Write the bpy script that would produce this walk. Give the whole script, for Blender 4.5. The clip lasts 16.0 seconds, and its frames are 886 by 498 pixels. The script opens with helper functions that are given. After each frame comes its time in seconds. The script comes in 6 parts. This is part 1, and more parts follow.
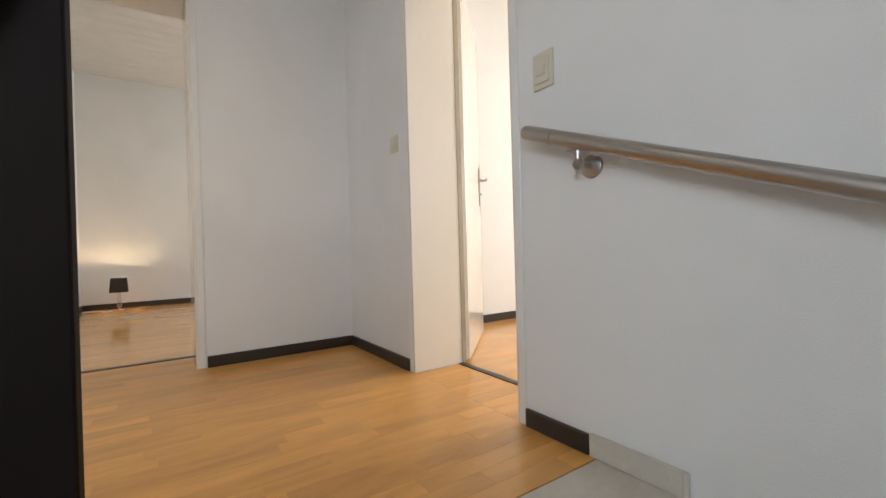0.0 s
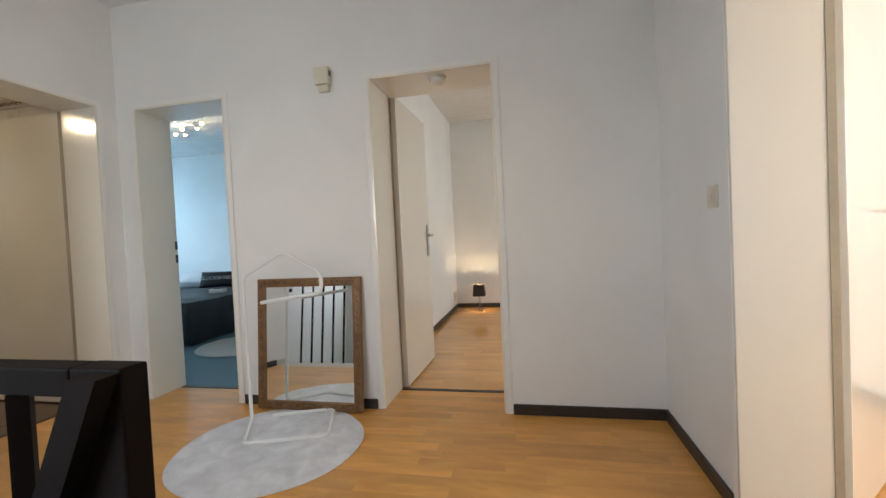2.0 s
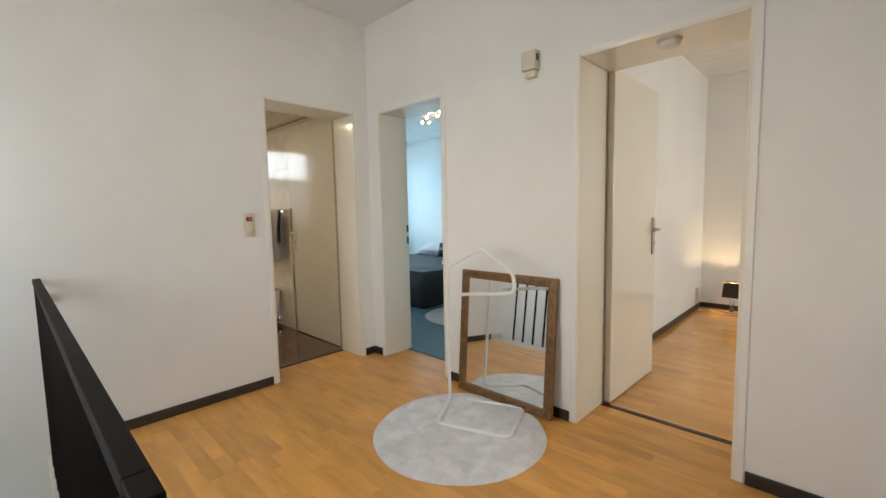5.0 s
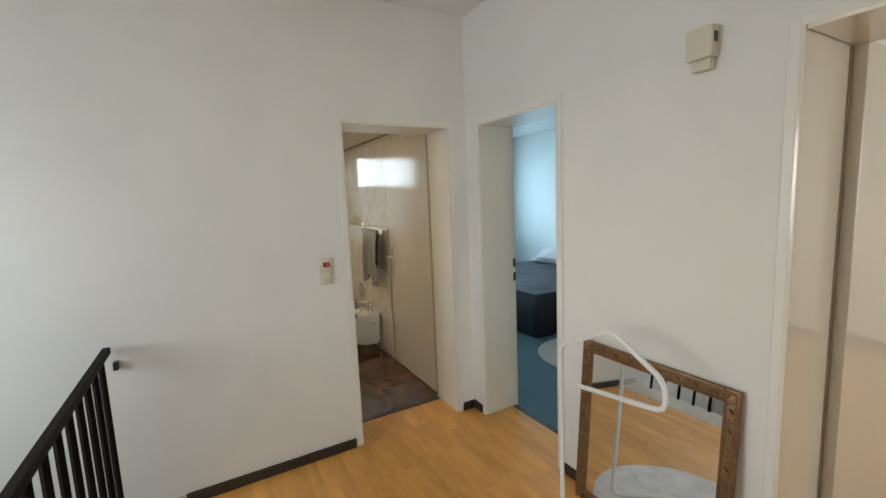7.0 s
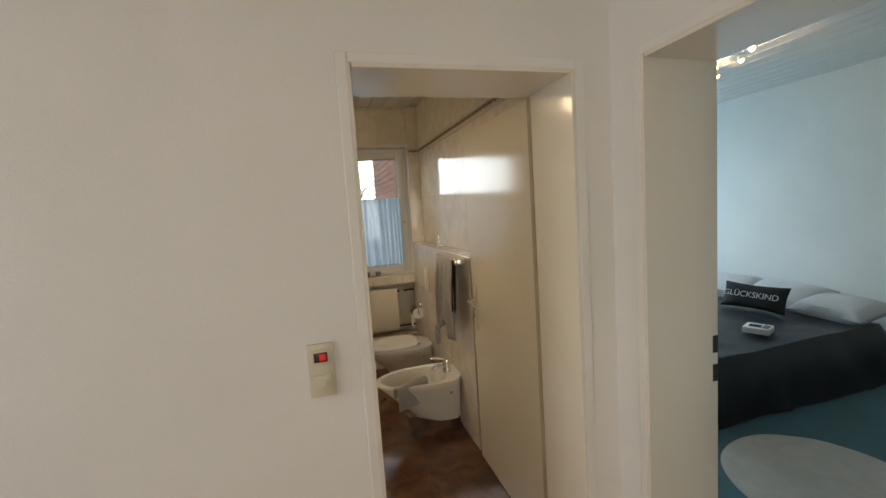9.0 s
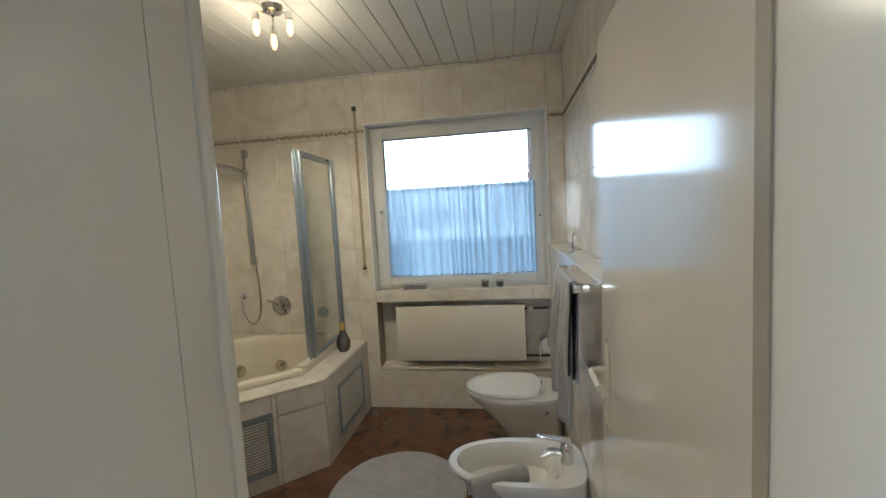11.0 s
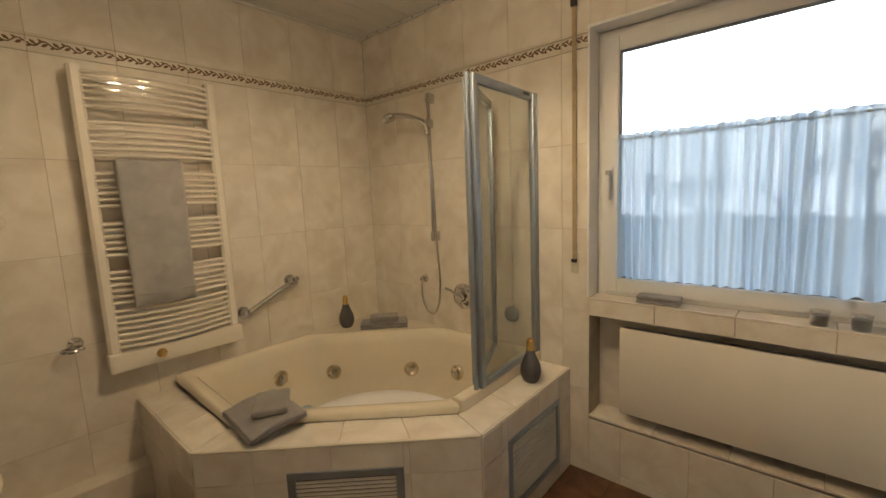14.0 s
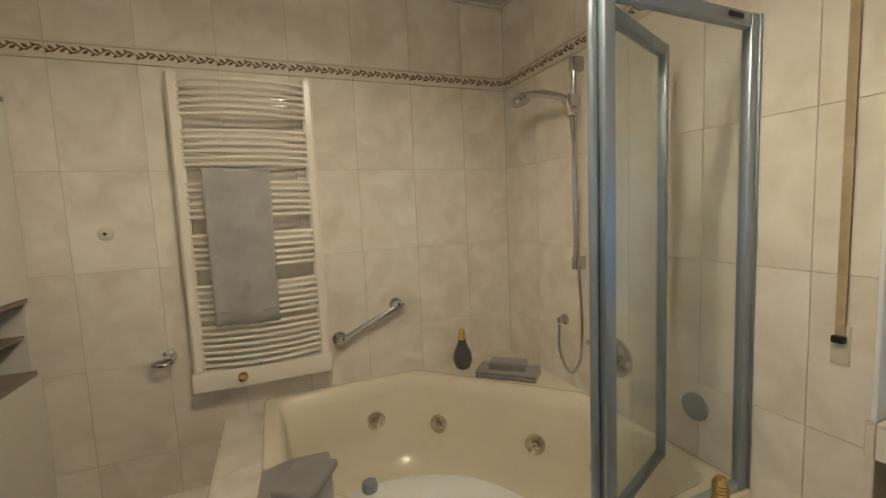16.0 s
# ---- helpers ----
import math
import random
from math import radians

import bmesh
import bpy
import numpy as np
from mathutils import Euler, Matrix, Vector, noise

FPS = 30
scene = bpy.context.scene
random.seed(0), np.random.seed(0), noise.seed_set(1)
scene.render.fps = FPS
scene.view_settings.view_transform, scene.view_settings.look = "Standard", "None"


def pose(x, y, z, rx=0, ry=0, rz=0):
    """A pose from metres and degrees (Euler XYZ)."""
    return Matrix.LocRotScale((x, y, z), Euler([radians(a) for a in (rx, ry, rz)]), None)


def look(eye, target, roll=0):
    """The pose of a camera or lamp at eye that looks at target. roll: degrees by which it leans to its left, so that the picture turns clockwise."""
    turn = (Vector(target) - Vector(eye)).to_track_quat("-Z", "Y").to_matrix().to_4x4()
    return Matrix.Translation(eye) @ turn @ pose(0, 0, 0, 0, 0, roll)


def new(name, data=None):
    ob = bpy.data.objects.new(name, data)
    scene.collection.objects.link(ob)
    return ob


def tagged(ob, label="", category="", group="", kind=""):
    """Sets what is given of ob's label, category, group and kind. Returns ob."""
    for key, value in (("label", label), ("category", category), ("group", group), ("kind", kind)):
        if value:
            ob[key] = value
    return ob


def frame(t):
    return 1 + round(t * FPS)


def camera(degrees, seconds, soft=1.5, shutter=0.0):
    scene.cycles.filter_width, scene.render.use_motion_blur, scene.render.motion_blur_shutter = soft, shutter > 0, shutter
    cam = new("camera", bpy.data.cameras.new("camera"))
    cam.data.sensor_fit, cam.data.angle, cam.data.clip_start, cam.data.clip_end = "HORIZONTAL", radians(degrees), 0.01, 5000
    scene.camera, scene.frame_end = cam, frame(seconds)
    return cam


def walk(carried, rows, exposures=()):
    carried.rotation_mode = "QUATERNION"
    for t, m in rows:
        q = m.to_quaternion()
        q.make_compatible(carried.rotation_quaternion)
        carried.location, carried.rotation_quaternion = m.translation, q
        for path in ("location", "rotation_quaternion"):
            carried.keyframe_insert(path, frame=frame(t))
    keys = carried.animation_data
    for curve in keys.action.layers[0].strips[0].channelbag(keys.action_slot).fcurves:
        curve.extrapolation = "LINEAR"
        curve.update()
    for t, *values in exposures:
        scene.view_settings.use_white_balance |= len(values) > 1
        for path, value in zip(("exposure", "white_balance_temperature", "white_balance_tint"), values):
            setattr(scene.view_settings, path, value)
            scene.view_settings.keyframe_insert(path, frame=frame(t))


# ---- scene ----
# The upper landing of a house, with a stair, a spare room, a bedroom, a side room and a bathroom.
cam = camera(93.4, 16.0)
PATH = [
    (0, (0.045, -0.01, 0.599), (1.162, 1.649, 0.592), -1.6),
    (0.5, (0.165, 0.07, 0.724), (0.957, 1.906, 0.693), -1.8),
    (1, (0.256, 0.091, 0.857), (0.642, 2.053, 0.814), -2.3),
    (1.5, (0.316, 0.118, 0.927), (0.285, 2.118, 0.882), -2.7),
    (2, (0.366, 0.139, 1.021), (-0.048, 2.095, 0.969), -2.7),
    (2.5, (0.438, 0.129, 1.048), (-0.279, 1.995, 0.978), -2.3),
    (3, (0.545, 0.072, 1.05), (-0.374, 1.846, 0.947), -1.8),
    (3.5, (0.597, 0.038, 1.044), (-0.458, 1.732, 0.915), -1.3),
    (4, (0.575, 0.126, 1.055), (-0.591, 1.744, 0.908), -1.0),
    (6.5, (0.205, 0.778, 1.49), (-1.448, 1.881, 1.263), -2.1),
    (7, (0.046, 0.921, 1.539), (-1.679, 1.901, 1.292), -2.4),
    (7.5, (-0.172, 1.123, 1.577), (-1.964, 1.971, 1.319), -2.6),
    (8, (-0.469, 1.257, 1.582), (-2.311, 1.997, 1.338), -2.7),
    (8.5, (-0.805, 1.384, 1.602), (-2.684, 2.026, 1.364), -2.9),
    (9, (-1.163, 1.555, 1.577), (-3.079, 2.095, 1.383), -3.8),
    (11.3, (-2.324, 2.121, 1.498), (-4.272, 1.701, 1.329), -3.2),
    (11.5, (-2.398, 2.098, 1.491), (-4.331, 1.612, 1.322), -3.3),
    (12, (-2.546, 2.054, 1.488), (-4.427, 1.406, 1.286), -3.2),
    (12.5, (-2.734, 2.07, 1.478), (-4.544, 1.248, 1.262), -3.1),
    (13, (-2.913, 2.038, 1.479), (-4.638, 1.054, 1.247), -2.7),
    (13.5, (-3.09, 1.972, 1.464), (-4.706, 0.82, 1.215), -2.5),
    (14, (-3.31, 1.878, 1.472), (-4.8, 0.568, 1.216), -2.4),
    (14.5, (-3.53, 1.817, 1.473), (-4.885, 0.368, 1.222), -2.7),
    (15, (-3.748, 1.732, 1.476), (-4.948, 0.149, 1.248), -3.0),
    (15.5, (-3.91, 1.617, 1.479), (-4.924, -0.094, 1.266), -3.0),
    (16, (-4.036, 1.568, 1.479), (-4.778, -0.279, 1.286), -2.5),
]
EXPOSURES = [(0, -0.02, 5900, 9), (2, -0.08, 5850, 8), (3.5, 0.17, 6200, 8), (4, 0.18, 6250, 8), (7, -0.08, 6100, 4), (8, -0.13, 6500, 7), (9, -0.22, 6750, 8),
             (11.3, 0.2, 4950, 2), (12.5, 0.16, 5750, 8), (13.5, 0.12, 6500, 11), (14.5, 0.18, 6300, 10), (15.5, 0.22, 5450, 6), (16, 0.3, 5350, 5)]
walk(cam, [(t, look(eye, target, roll)) for t, eye, target, roll in PATH], EXPOSURES)

# ---- world, sun, window light, stair fill ----
world = bpy.data.worlds.new("sky")
scene.world = world
world.use_nodes = True
wn = world.node_tree.nodes
sky = wn.new("ShaderNodeTexSky")
sky.sky_type = 'NISHITA'
sky.sun_disc = False
sky.sun_elevation = radians(20)
sky.sun_rotation = radians(200)
wn["Background"].inputs["Strength"].default_value = 0.15
world.node_tree.links.new(sky.outputs[0], wn["Background"].inputs["Color"])

sun = new("sun", bpy.data.lights.new("sun", 'SUN'))
sun.data.energy = 2.5
sun.data.angle = radians(0.5)
sun.data.color = (1.0, 0.93, 0.84)
sun.matrix_world = look((3, 8, 6), (0, 0, 0))


def window_light(name, eye, target, sx, sy, watts, color):
    lamp = new(name, bpy.data.lights.new(name, 'AREA'))
    lamp.data.shape = 'RECTANGLE'
    lamp.data.size, lamp.data.size_y = sx, sy
    lamp.data.energy = watts
    lamp.data.color = color
    lamp.matrix_world = look(eye, target)
    lamp.visible_camera = True
    return lamp


def spot_light(name, at, watts, color, radius):
    """Light thrown down and sideways by a bulb under its socket."""
    lamp = new(name, bpy.data.lights.new(name, 'SPOT'))
    lamp.data.energy = watts
    lamp.data.color = color
    lamp.data.shadow_soft_size = radius
    lamp.data.spot_size = radians(179)
    lamp.data.spot_blend = 0.3
    lamp.location = at
    return lamp


def point_light(name, at, watts, color, radius):
    lamp = new(name, bpy.data.lights.new(name, 'POINT'))
    lamp.data.energy = watts
    lamp.data.color = color
    lamp.data.shadow_soft_size = radius
    lamp.location = at
    return lamp


BULB = (1.0, 0.755, 0.45)
window_light("daylight_bedroom_window", (-6.32, 4.7, 1.5), (0, 4.7, 1.2), 1.8, 1.2, 46, (0.46, 0.76, 1.0))
window_light("daylight_spare_room_window", (3.02, 4.6, 1.5), (0, 4.6, 1.0), 1.6, 1.2, 45, (0.95, 0.95, 0.90))
window_light("daylight_side_room_window", (4.02, 0.7, 1.5), (0, 1.2, 1.0), 1.6, 1.2, 80, (1.0, 0.93, 0.82))
# Added fill that brightens the landing from the stair; no window is known here.
window_light("daylight_stair_window", (-1.4, -1.08, 1.5), (-1.1, 2.0, 0.3), 1.4, 1.0, 31, (0.95, 0.97, 1.0))
point_light("landing_ceiling_lamp_light", (-0.85, 1.0, 2.50), 2.6, (1.0, 0.80, 0.54), 0.15)
for p in ((-4.16, 0.95, 2.385), (-4.335, 0.94, 2.385), (-4.205, 1.10, 2.385)):
    lamp = spot_light("bath_lamp_light", p, 13.5, BULB, 0.02)
    lamp.data.spot_size, lamp.data.spot_blend = radians(176), 0.6
    lamp.matrix_world = look(p, (p[0] + 0.14, p[1] - 0.05, p[2] - 0.8))
    point_light("bath_bulb_light", p, 2.4, BULB, 0.02)
for p in ((-3.84, 4.60, 2.46), (-3.41, 4.43, 2.46)):
    point_light("bedroom_lamp_light", p, 3.5, BULB, 0.015)
point_light("table_lamp_light", (-0.355, 5.85, 0.31), 8.0, (1.0, 0.68, 0.36), 0.02)

# ---- materials ----


def mat(name, col, rough=0.5, metal=0.0, var=0.08, scale=3.0, fine=70.0, bump=0.06, coat=0.0,
        col2=None, stretch=(1, 1, 1), piece=0.0, ior=1.5, trans=0.0, sheen=0.0, rvar=0.1, island=False):
    """A surface with a broad and a fine grain of colour, gloss and relief."""
    m = bpy.data.materials.new(name)
    m.use_nodes = True
    nt = m.node_tree
    n, ln = nt.nodes, nt.links
    b = n["Principled BSDF"]
    b.inputs["Metallic"].default_value = metal
    b.inputs["IOR"].default_value = ior
    b.inputs["Transmission Weight"].default_value = trans
    b.inputs["Coat Weight"].default_value = coat
    b.inputs["Coat Roughness"].default_value = 0.08
    b.inputs["Sheen Weight"].default_value = sheen
    tc = n.new("ShaderNodeTexCoord")
    info = n.new("ShaderNodeObjectInfo")
    mp = n.new("ShaderNodeMapping")
    mp.inputs["Scale"].default_value = stretch
    off = n.new("ShaderNodeMath")
    off.operation = 'MULTIPLY'
    off.inputs[1].default_value = 37.0
    ln.new(info.outputs["Random"], off.inputs[0])
    ln.new(off.outputs[0], mp.inputs["Location"])
    ln.new(tc.outputs["Object"], mp.inputs["Vector"])
    big = n.new("ShaderNodeTexNoise")
    big.inputs["Scale"].default_value = scale
    big.inputs["Detail"].default_value = 6.0
    big.inputs["Distortion"].default_value = 0.6
    small = n.new("ShaderNodeTexNoise")
    small.inputs["Scale"].default_value = fine
    small.inputs["Detail"].default_value = 3.0
    ln.new(mp.outputs[0], big.inputs["Vector"])
    ln.new(mp.outputs[0], small.inputs["Vector"])
    ramp = n.new("ShaderNodeValToRGB")
    dark = col2 if col2 else [c * (1 - 2 * var) for c in col]
    ramp.color_ramp.elements[0].color = (*dark, 1)
    ramp.color_ramp.elements[1].color = (*col, 1)
    ramp.color_ramp.elements[0].position = 0.32
    ramp.color_ramp.elements[1].position = 0.68
    ln.new(big.outputs["Fac"], ramp.inputs["Fac"])
    mix = n.new("ShaderNodeMix")
    mix.data_type = 'RGBA'
    mix.blend_type = 'MULTIPLY'
    mix.inputs["Factor"].default_value = 1.0
    grain = n.new("ShaderNodeMapRange")
    grain.inputs["To Min"].default_value = 1.0 - var * 0.8
    grain.inputs["To Max"].default_value = 1.0 + var * 0.5
    ln.new(small.outputs["Fac"], grain.inputs["Value"])
    ln.new(ramp.outputs["Color"], mix.inputs["A"])
    ln.new(grain.outputs[0], mix.inputs["B"])
    out = mix.outputs["Result"]
    rand = info.outputs["Random"]
    if island:
        rand = n.new("ShaderNodeNewGeometry").outputs["Random Per Island"]
    if piece:
        tone = n.new("ShaderNodeMapRange")
        tone.inputs["To Min"].default_value = 1.0 - piece
        tone.inputs["To Max"].default_value = 1.0 + piece * 0.6
        ln.new(rand, tone.inputs["Value"])
        m2 = n.new("ShaderNodeMix")
        m2.data_type = 'RGBA'
        m2.blend_type = 'MULTIPLY'
        m2.inputs["Factor"].default_value = 1.0
        ln.new(out, m2.inputs["A"])
        ln.new(tone.outputs[0], m2.inputs["B"])
        out = m2.outputs["Result"]
    ln.new(out, b.inputs["Base Color"])
    rr = n.new("ShaderNodeMapRange")
    rr.inputs["To Min"].default_value = max(0.02, rough * (1 - rvar * 2))
    rr.inputs["To Max"].default_value = min(1.0, rough * (1 + rvar * 2))
    ln.new(big.outputs["Fac"], rr.inputs["Value"])
    ln.new(rr.outputs[0], b.inputs["Roughness"])
    if bump:
        bp = n.new("ShaderNodeBump")
        bp.inputs["Strength"].default_value = bump
        bp.inputs["Distance"].default_value = 0.004
        ln.new(small.outputs["Fac"], bp.inputs["Height"])
        ln.new(bp.outputs[0], b.inputs["Normal"])
    return m


def glow(name, col, strength):
    m = bpy.data.materials.new(name)
    m.use_nodes = True
    b = m.node_tree.nodes["Principled BSDF"]
    b.inputs["Base Color"].default_value = (*col, 1)
    b.inputs["Emission Color"].default_value = (*col, 1)
    b.inputs["Emission Strength"].default_value = strength
    return m


def clear(name, col=(1, 1, 1), rough=0.0):
    """Thin pane: mostly see-through, with a real mirror gloss."""
    m = bpy.data.materials.new(name)
    m.use_nodes = True
    n, ln = m.node_tree.nodes, m.node_tree.links
    n.remove(n["Principled BSDF"])
    tr = n.new("ShaderNodeBsdfTransparent")
    tr.inputs["Color"].default_value = (*col, 1)
    gl = n.new("ShaderNodeBsdfGlossy")
    gl.inputs["Roughness"].default_value = rough
    lw = n.new("ShaderNodeLayerWeight")
    lw.inputs["Blend"].default_value = 0.5
    pw = n.new("ShaderNodeMath")
    pw.operation = 'POWER'
    pw.inputs[1].default_value = 5.0
    fr = n.new("ShaderNodeMath")
    fr.operation = 'MULTIPLY_ADD'
    fr.inputs[1].default_value = 0.9
    fr.inputs[2].default_value = 0.045
    ln.new(lw.outputs["Facing"], pw.inputs[0])
    ln.new(pw.outputs[0], fr.inputs[0])
    mx = n.new("ShaderNodeMixShader")
    ln.new(fr.outputs[0], mx.inputs[0])
    ln.new(tr.outputs[0], mx.inputs[1])
    ln.new(gl.outputs[0], mx.inputs[2])
    ln.new(mx.outputs[0], n["Material Output"].inputs["Surface"])
    return m


def sheer(name, col, open_share):
    """Thin woven cloth that lets light through."""
    m = bpy.data.materials.new(name)
    m.use_nodes = True
    n, ln = m.node_tree.nodes, m.node_tree.links
    n.remove(n["Principled BSDF"])
    tr = n.new("ShaderNodeBsdfTransparent")
    df = n.new("ShaderNodeBsdfDiffuse")
    tl = n.new("ShaderNodeBsdfTranslucent")
    df.inputs["Color"].default_value = (*col, 1)
    tl.inputs["Color"].default_value = (*col, 1)
    a = n.new("ShaderNodeMixShader")
    a.inputs[0].default_value = 0.6
    ln.new(df.outputs[0], a.inputs[1])
    ln.new(tl.outputs[0], a.inputs[2])
    mx = n.new("ShaderNodeMixShader")
    tc = n.new("ShaderNodeTexCoord")
    mp = n.new("ShaderNodeMapping")
    mp.inputs["Scale"].default_value = (0.0, 34.0, 0.7)
    nz = n.new("ShaderNodeTexNoise")
    nz.inputs["Scale"].default_value = 1.0
    nz.inputs["Detail"].default_value = 3.0
    rg = n.new("ShaderNodeMapRange")
    rg.inputs["From Min"].default_value = 0.38
    rg.inputs["From Max"].default_value = 0.66
    rg.inputs["To Min"].default_value = 0.0
    rg.inputs["To Max"].default_value = open_share * 2
    ln.new(tc.outputs["Object"], mp.inputs[0])
    ln.new(mp.outputs[0], nz.inputs[0])
    ln.new(nz.outputs[0], rg.inputs[0])
    ln.new(rg.outputs[0], mx.inputs[0])
    ln.new(a.outputs[0], mx.inputs[1])
    ln.new(tr.outputs[0], mx.inputs[2])
    ln.new(mx.outputs[0], n["Material Output"].inputs["Surface"])
    return m


M_WALL = mat("wall_paint", (0.80, 0.785, 0.75), 0.75, var=0.035, scale=1.6, fine=230, bump=0.20)
M_CEIL = mat("ceiling_paint", (0.80, 0.79, 0.77), 0.8, var=0.03, scale=1.0, fine=200, bump=0.08)
M_LACQ = mat("white_lacquer", (0.80, 0.75, 0.65), 0.15, var=0.02, scale=2.0, fine=25, bump=0.012, coat=0.5)
M_EDGE = mat("door_edge_seal", (0.42, 0.36, 0.26), 0.6, var=0.1)
M_BULBSMALL = glow("halogen_bulb", (1.0, 0.62, 0.25), 30)
M_CASING = mat("casing_paint", (0.80, 0.78, 0.735), 0.45, var=0.03, scale=2, fine=120, bump=0.03)
M_PILOT = mat("dark_red_plastic", (0.06, 0.012, 0.01), 0.3, var=0.1)
M_SKIRT = mat("dark_skirting", (0.035, 0.028, 0.024), 0.4, var=0.15, scale=8, stretch=(1, 1, 4))
M_WOOD = mat("parquet_beech", (0.80, 0.41, 0.095), 0.33, var=0.07, scale=4, fine=60, bump=0.02, coat=0.12,
             col2=(0.63, 0.30, 0.066), stretch=(0.8, 3.2, 3.2), piece=0.13)
M_WOODJ = mat("parquet_beech_joined", (0.70, 0.36, 0.09), 0.2, var=0.07, scale=4, fine=60, bump=0.02, coat=0.25,
              col2=(0.63, 0.30, 0.066), stretch=(0.8, 3.2, 3.2), piece=0.13, island=True)
M_JOINT = mat("floor_joint", (0.52, 0.26, 0.075), 0.7, var=0.1)
M_STONE = mat("pale_stone", (0.62, 0.57, 0.48), 0.35, var=0.12, scale=4, fine=50, bump=0.03)
M_RAIL = mat("dark_stained_wood", (0.013, 0.008, 0.006), 0.65, var=0.3, scale=6, fine=90, bump=0.05, stretch=(1, 1, 0.3), ior=1.22)
M_STEEL = mat("brushed_steel", (0.50, 0.47, 0.44), 0.33, metal=1.0, var=0.08, scale=4, fine=160, stretch=(1, 0.2, 1), bump=0.02)
M_DCHROME = mat("smoked_chrome", (0.60, 0.59, 0.58), 0.09, metal=1.0, var=0.03, bump=0.0)
M_JET = mat("jet_metal", (0.78, 0.70, 0.55), 0.22, metal=1.0, var=0.05, bump=0.01)
M_CHROME = mat("chrome", (0.80, 0.80, 0.80), 0.07, metal=1.0, var=0.02, bump=0.0)
M_GREYMETAL = mat("grey_anodised_frame", (0.36, 0.41, 0.47), 0.36, metal=0.7, var=0.06, scale=5, fine=120, bump=0.01)
M_BRASS = mat("brass", (0.72, 0.50, 0.18), 0.22, metal=1.0, var=0.06, bump=0.0)
M_PLASTIC = mat("cream_plastic", (0.64, 0.59, 0.46), 0.4, var=0.03, bump=0.01)
M_RED = glow("red_pilot_lamp", (0.55, 0.02, 0.01), 0.35)
M_MIRROR = mat("mirror_glass", (0.86, 0.88, 0.87), 0.015, metal=1.0, var=0.0, bump=0.0, rvar=0.0)
M_GILT = mat("gilded_wood", (0.27, 0.15, 0.06), 0.42, metal=0.35, var=0.25, scale=20, fine=120, bump=0.2, col2=(0.16, 0.085, 0.04))
M_RACK = mat("white_powder_coat", (0.78, 0.77, 0.74), 0.35, var=0.02, bump=0.01)
M_RUG = mat("plush_rug", (0.80, 0.785, 0.80), 0.95, var=0.13, scale=11, fine=320, bump=0.6, sheen=0.4)
M_BATHRUG = mat("grey_bath_rug", (0.46, 0.44, 0.46), 0.95, var=0.12, scale=11, fine=320, bump=0.6, sheen=0.4)
M_BEDRUG = mat("beige_plush_rug", (0.56, 0.52, 0.47), 0.95, var=0.08, scale=9, fine=320, bump=0.6, sheen=0.3)
M_CARPET = mat("teal_carpet", (0.045, 0.145, 0.185), 0.95, var=0.15, scale=4, fine=400, bump=0.6, sheen=0.2)
M_THROW = mat("dark_velvet_throw", (0.012, 0.014, 0.020), 0.5, var=0.35, scale=5, fine=150, bump=0.3, sheen=0.03)
M_LINEN = mat("pillow_linen", (0.62, 0.61, 0.62), 0.9, var=0.06, scale=6, fine=300, bump=0.2)
M_BLACKCLOTH = mat("black_cloth", (0.012, 0.012, 0.014), 0.85, var=0.2, scale=8, fine=300, bump=0.2)
M_PRINT = mat("grey_print", (0.55, 0.55, 0.56), 0.8, var=0.1)
M_PANEL = mat("panelled_ceiling", (0.72, 0.70, 0.66), 0.2, var=0.04, scale=3, fine=40, bump=0.01)
M_TILE = mat("marbled_wall_tile", (0.80, 0.75, 0.67), 0.08, var=0.08, scale=6.5, fine=14, bump=0.05,
             col2=(0.67, 0.605, 0.515), piece=0.025, coat=0.2)
M_GROUT = mat("grout", (0.50, 0.44, 0.35), 0.85, var=0.1, scale=12, fine=200, bump=0.2)
M_FLOORTILE = mat("brown_marbled_floor_tile", (0.165, 0.075, 0.038), 0.12, var=0.25, scale=7, fine=45, bump=0.015,
                  col2=(0.075, 0.034, 0.019), piece=0.05, coat=0.3)
M_FLOORGROUT = mat("dark_grout", (0.085, 0.045, 0.028), 0.9, var=0.1)
M_BORDER = mat("border_tile", (0.72, 0.66, 0.56), 0.15, var=0.04, scale=8, coat=0.2)
M_SCROLL = mat("brown_scroll_ornament", (0.21, 0.125, 0.065), 0.25, var=0.15, scale=30)
M_ACRYL = mat("cream_acrylic", (0.76, 0.69, 0.55), 0.13, var=0.02, scale=2, bump=0.0, coat=0.3)
M_CERAMIC = mat("white_ceramic", (0.80, 0.78, 0.74), 0.08, var=0.015, scale=2, bump=0.0, coat=0.4)
M_CREAMCER = mat("cream_ceramic", (0.80, 0.69, 0.50), 0.08, var=0.015, scale=2, bump=0.0, coat=0.4)
M_SEAT = mat("white_seat_plastic", (0.82, 0.82, 0.83), 0.18, var=0.01, bump=0.0)
M_RADI = mat("radiator_enamel", (0.78, 0.73, 0.64), 0.25, var=0.02, scale=3, bump=0.005)
M_GRILLE = mat("grille_slat", (0.72, 0.68, 0.60), 0.4, var=0.04)
M_TOWELD = mat("dark_grey_towel", (0.30, 0.285, 0.28), 0.95, var=0.12, scale=12, fine=420, bump=0.7, sheen=0.3)
M_TOWEL = mat("grey_towel", (0.42, 0.405, 0.395), 0.95, var=0.10, scale=12, fine=420, bump=0.7, sheen=0.4)
M_TOWELB = mat("black_towel", (0.02, 0.02, 0.022), 0.95, var=0.2, scale=12, fine=420, bump=0.5)
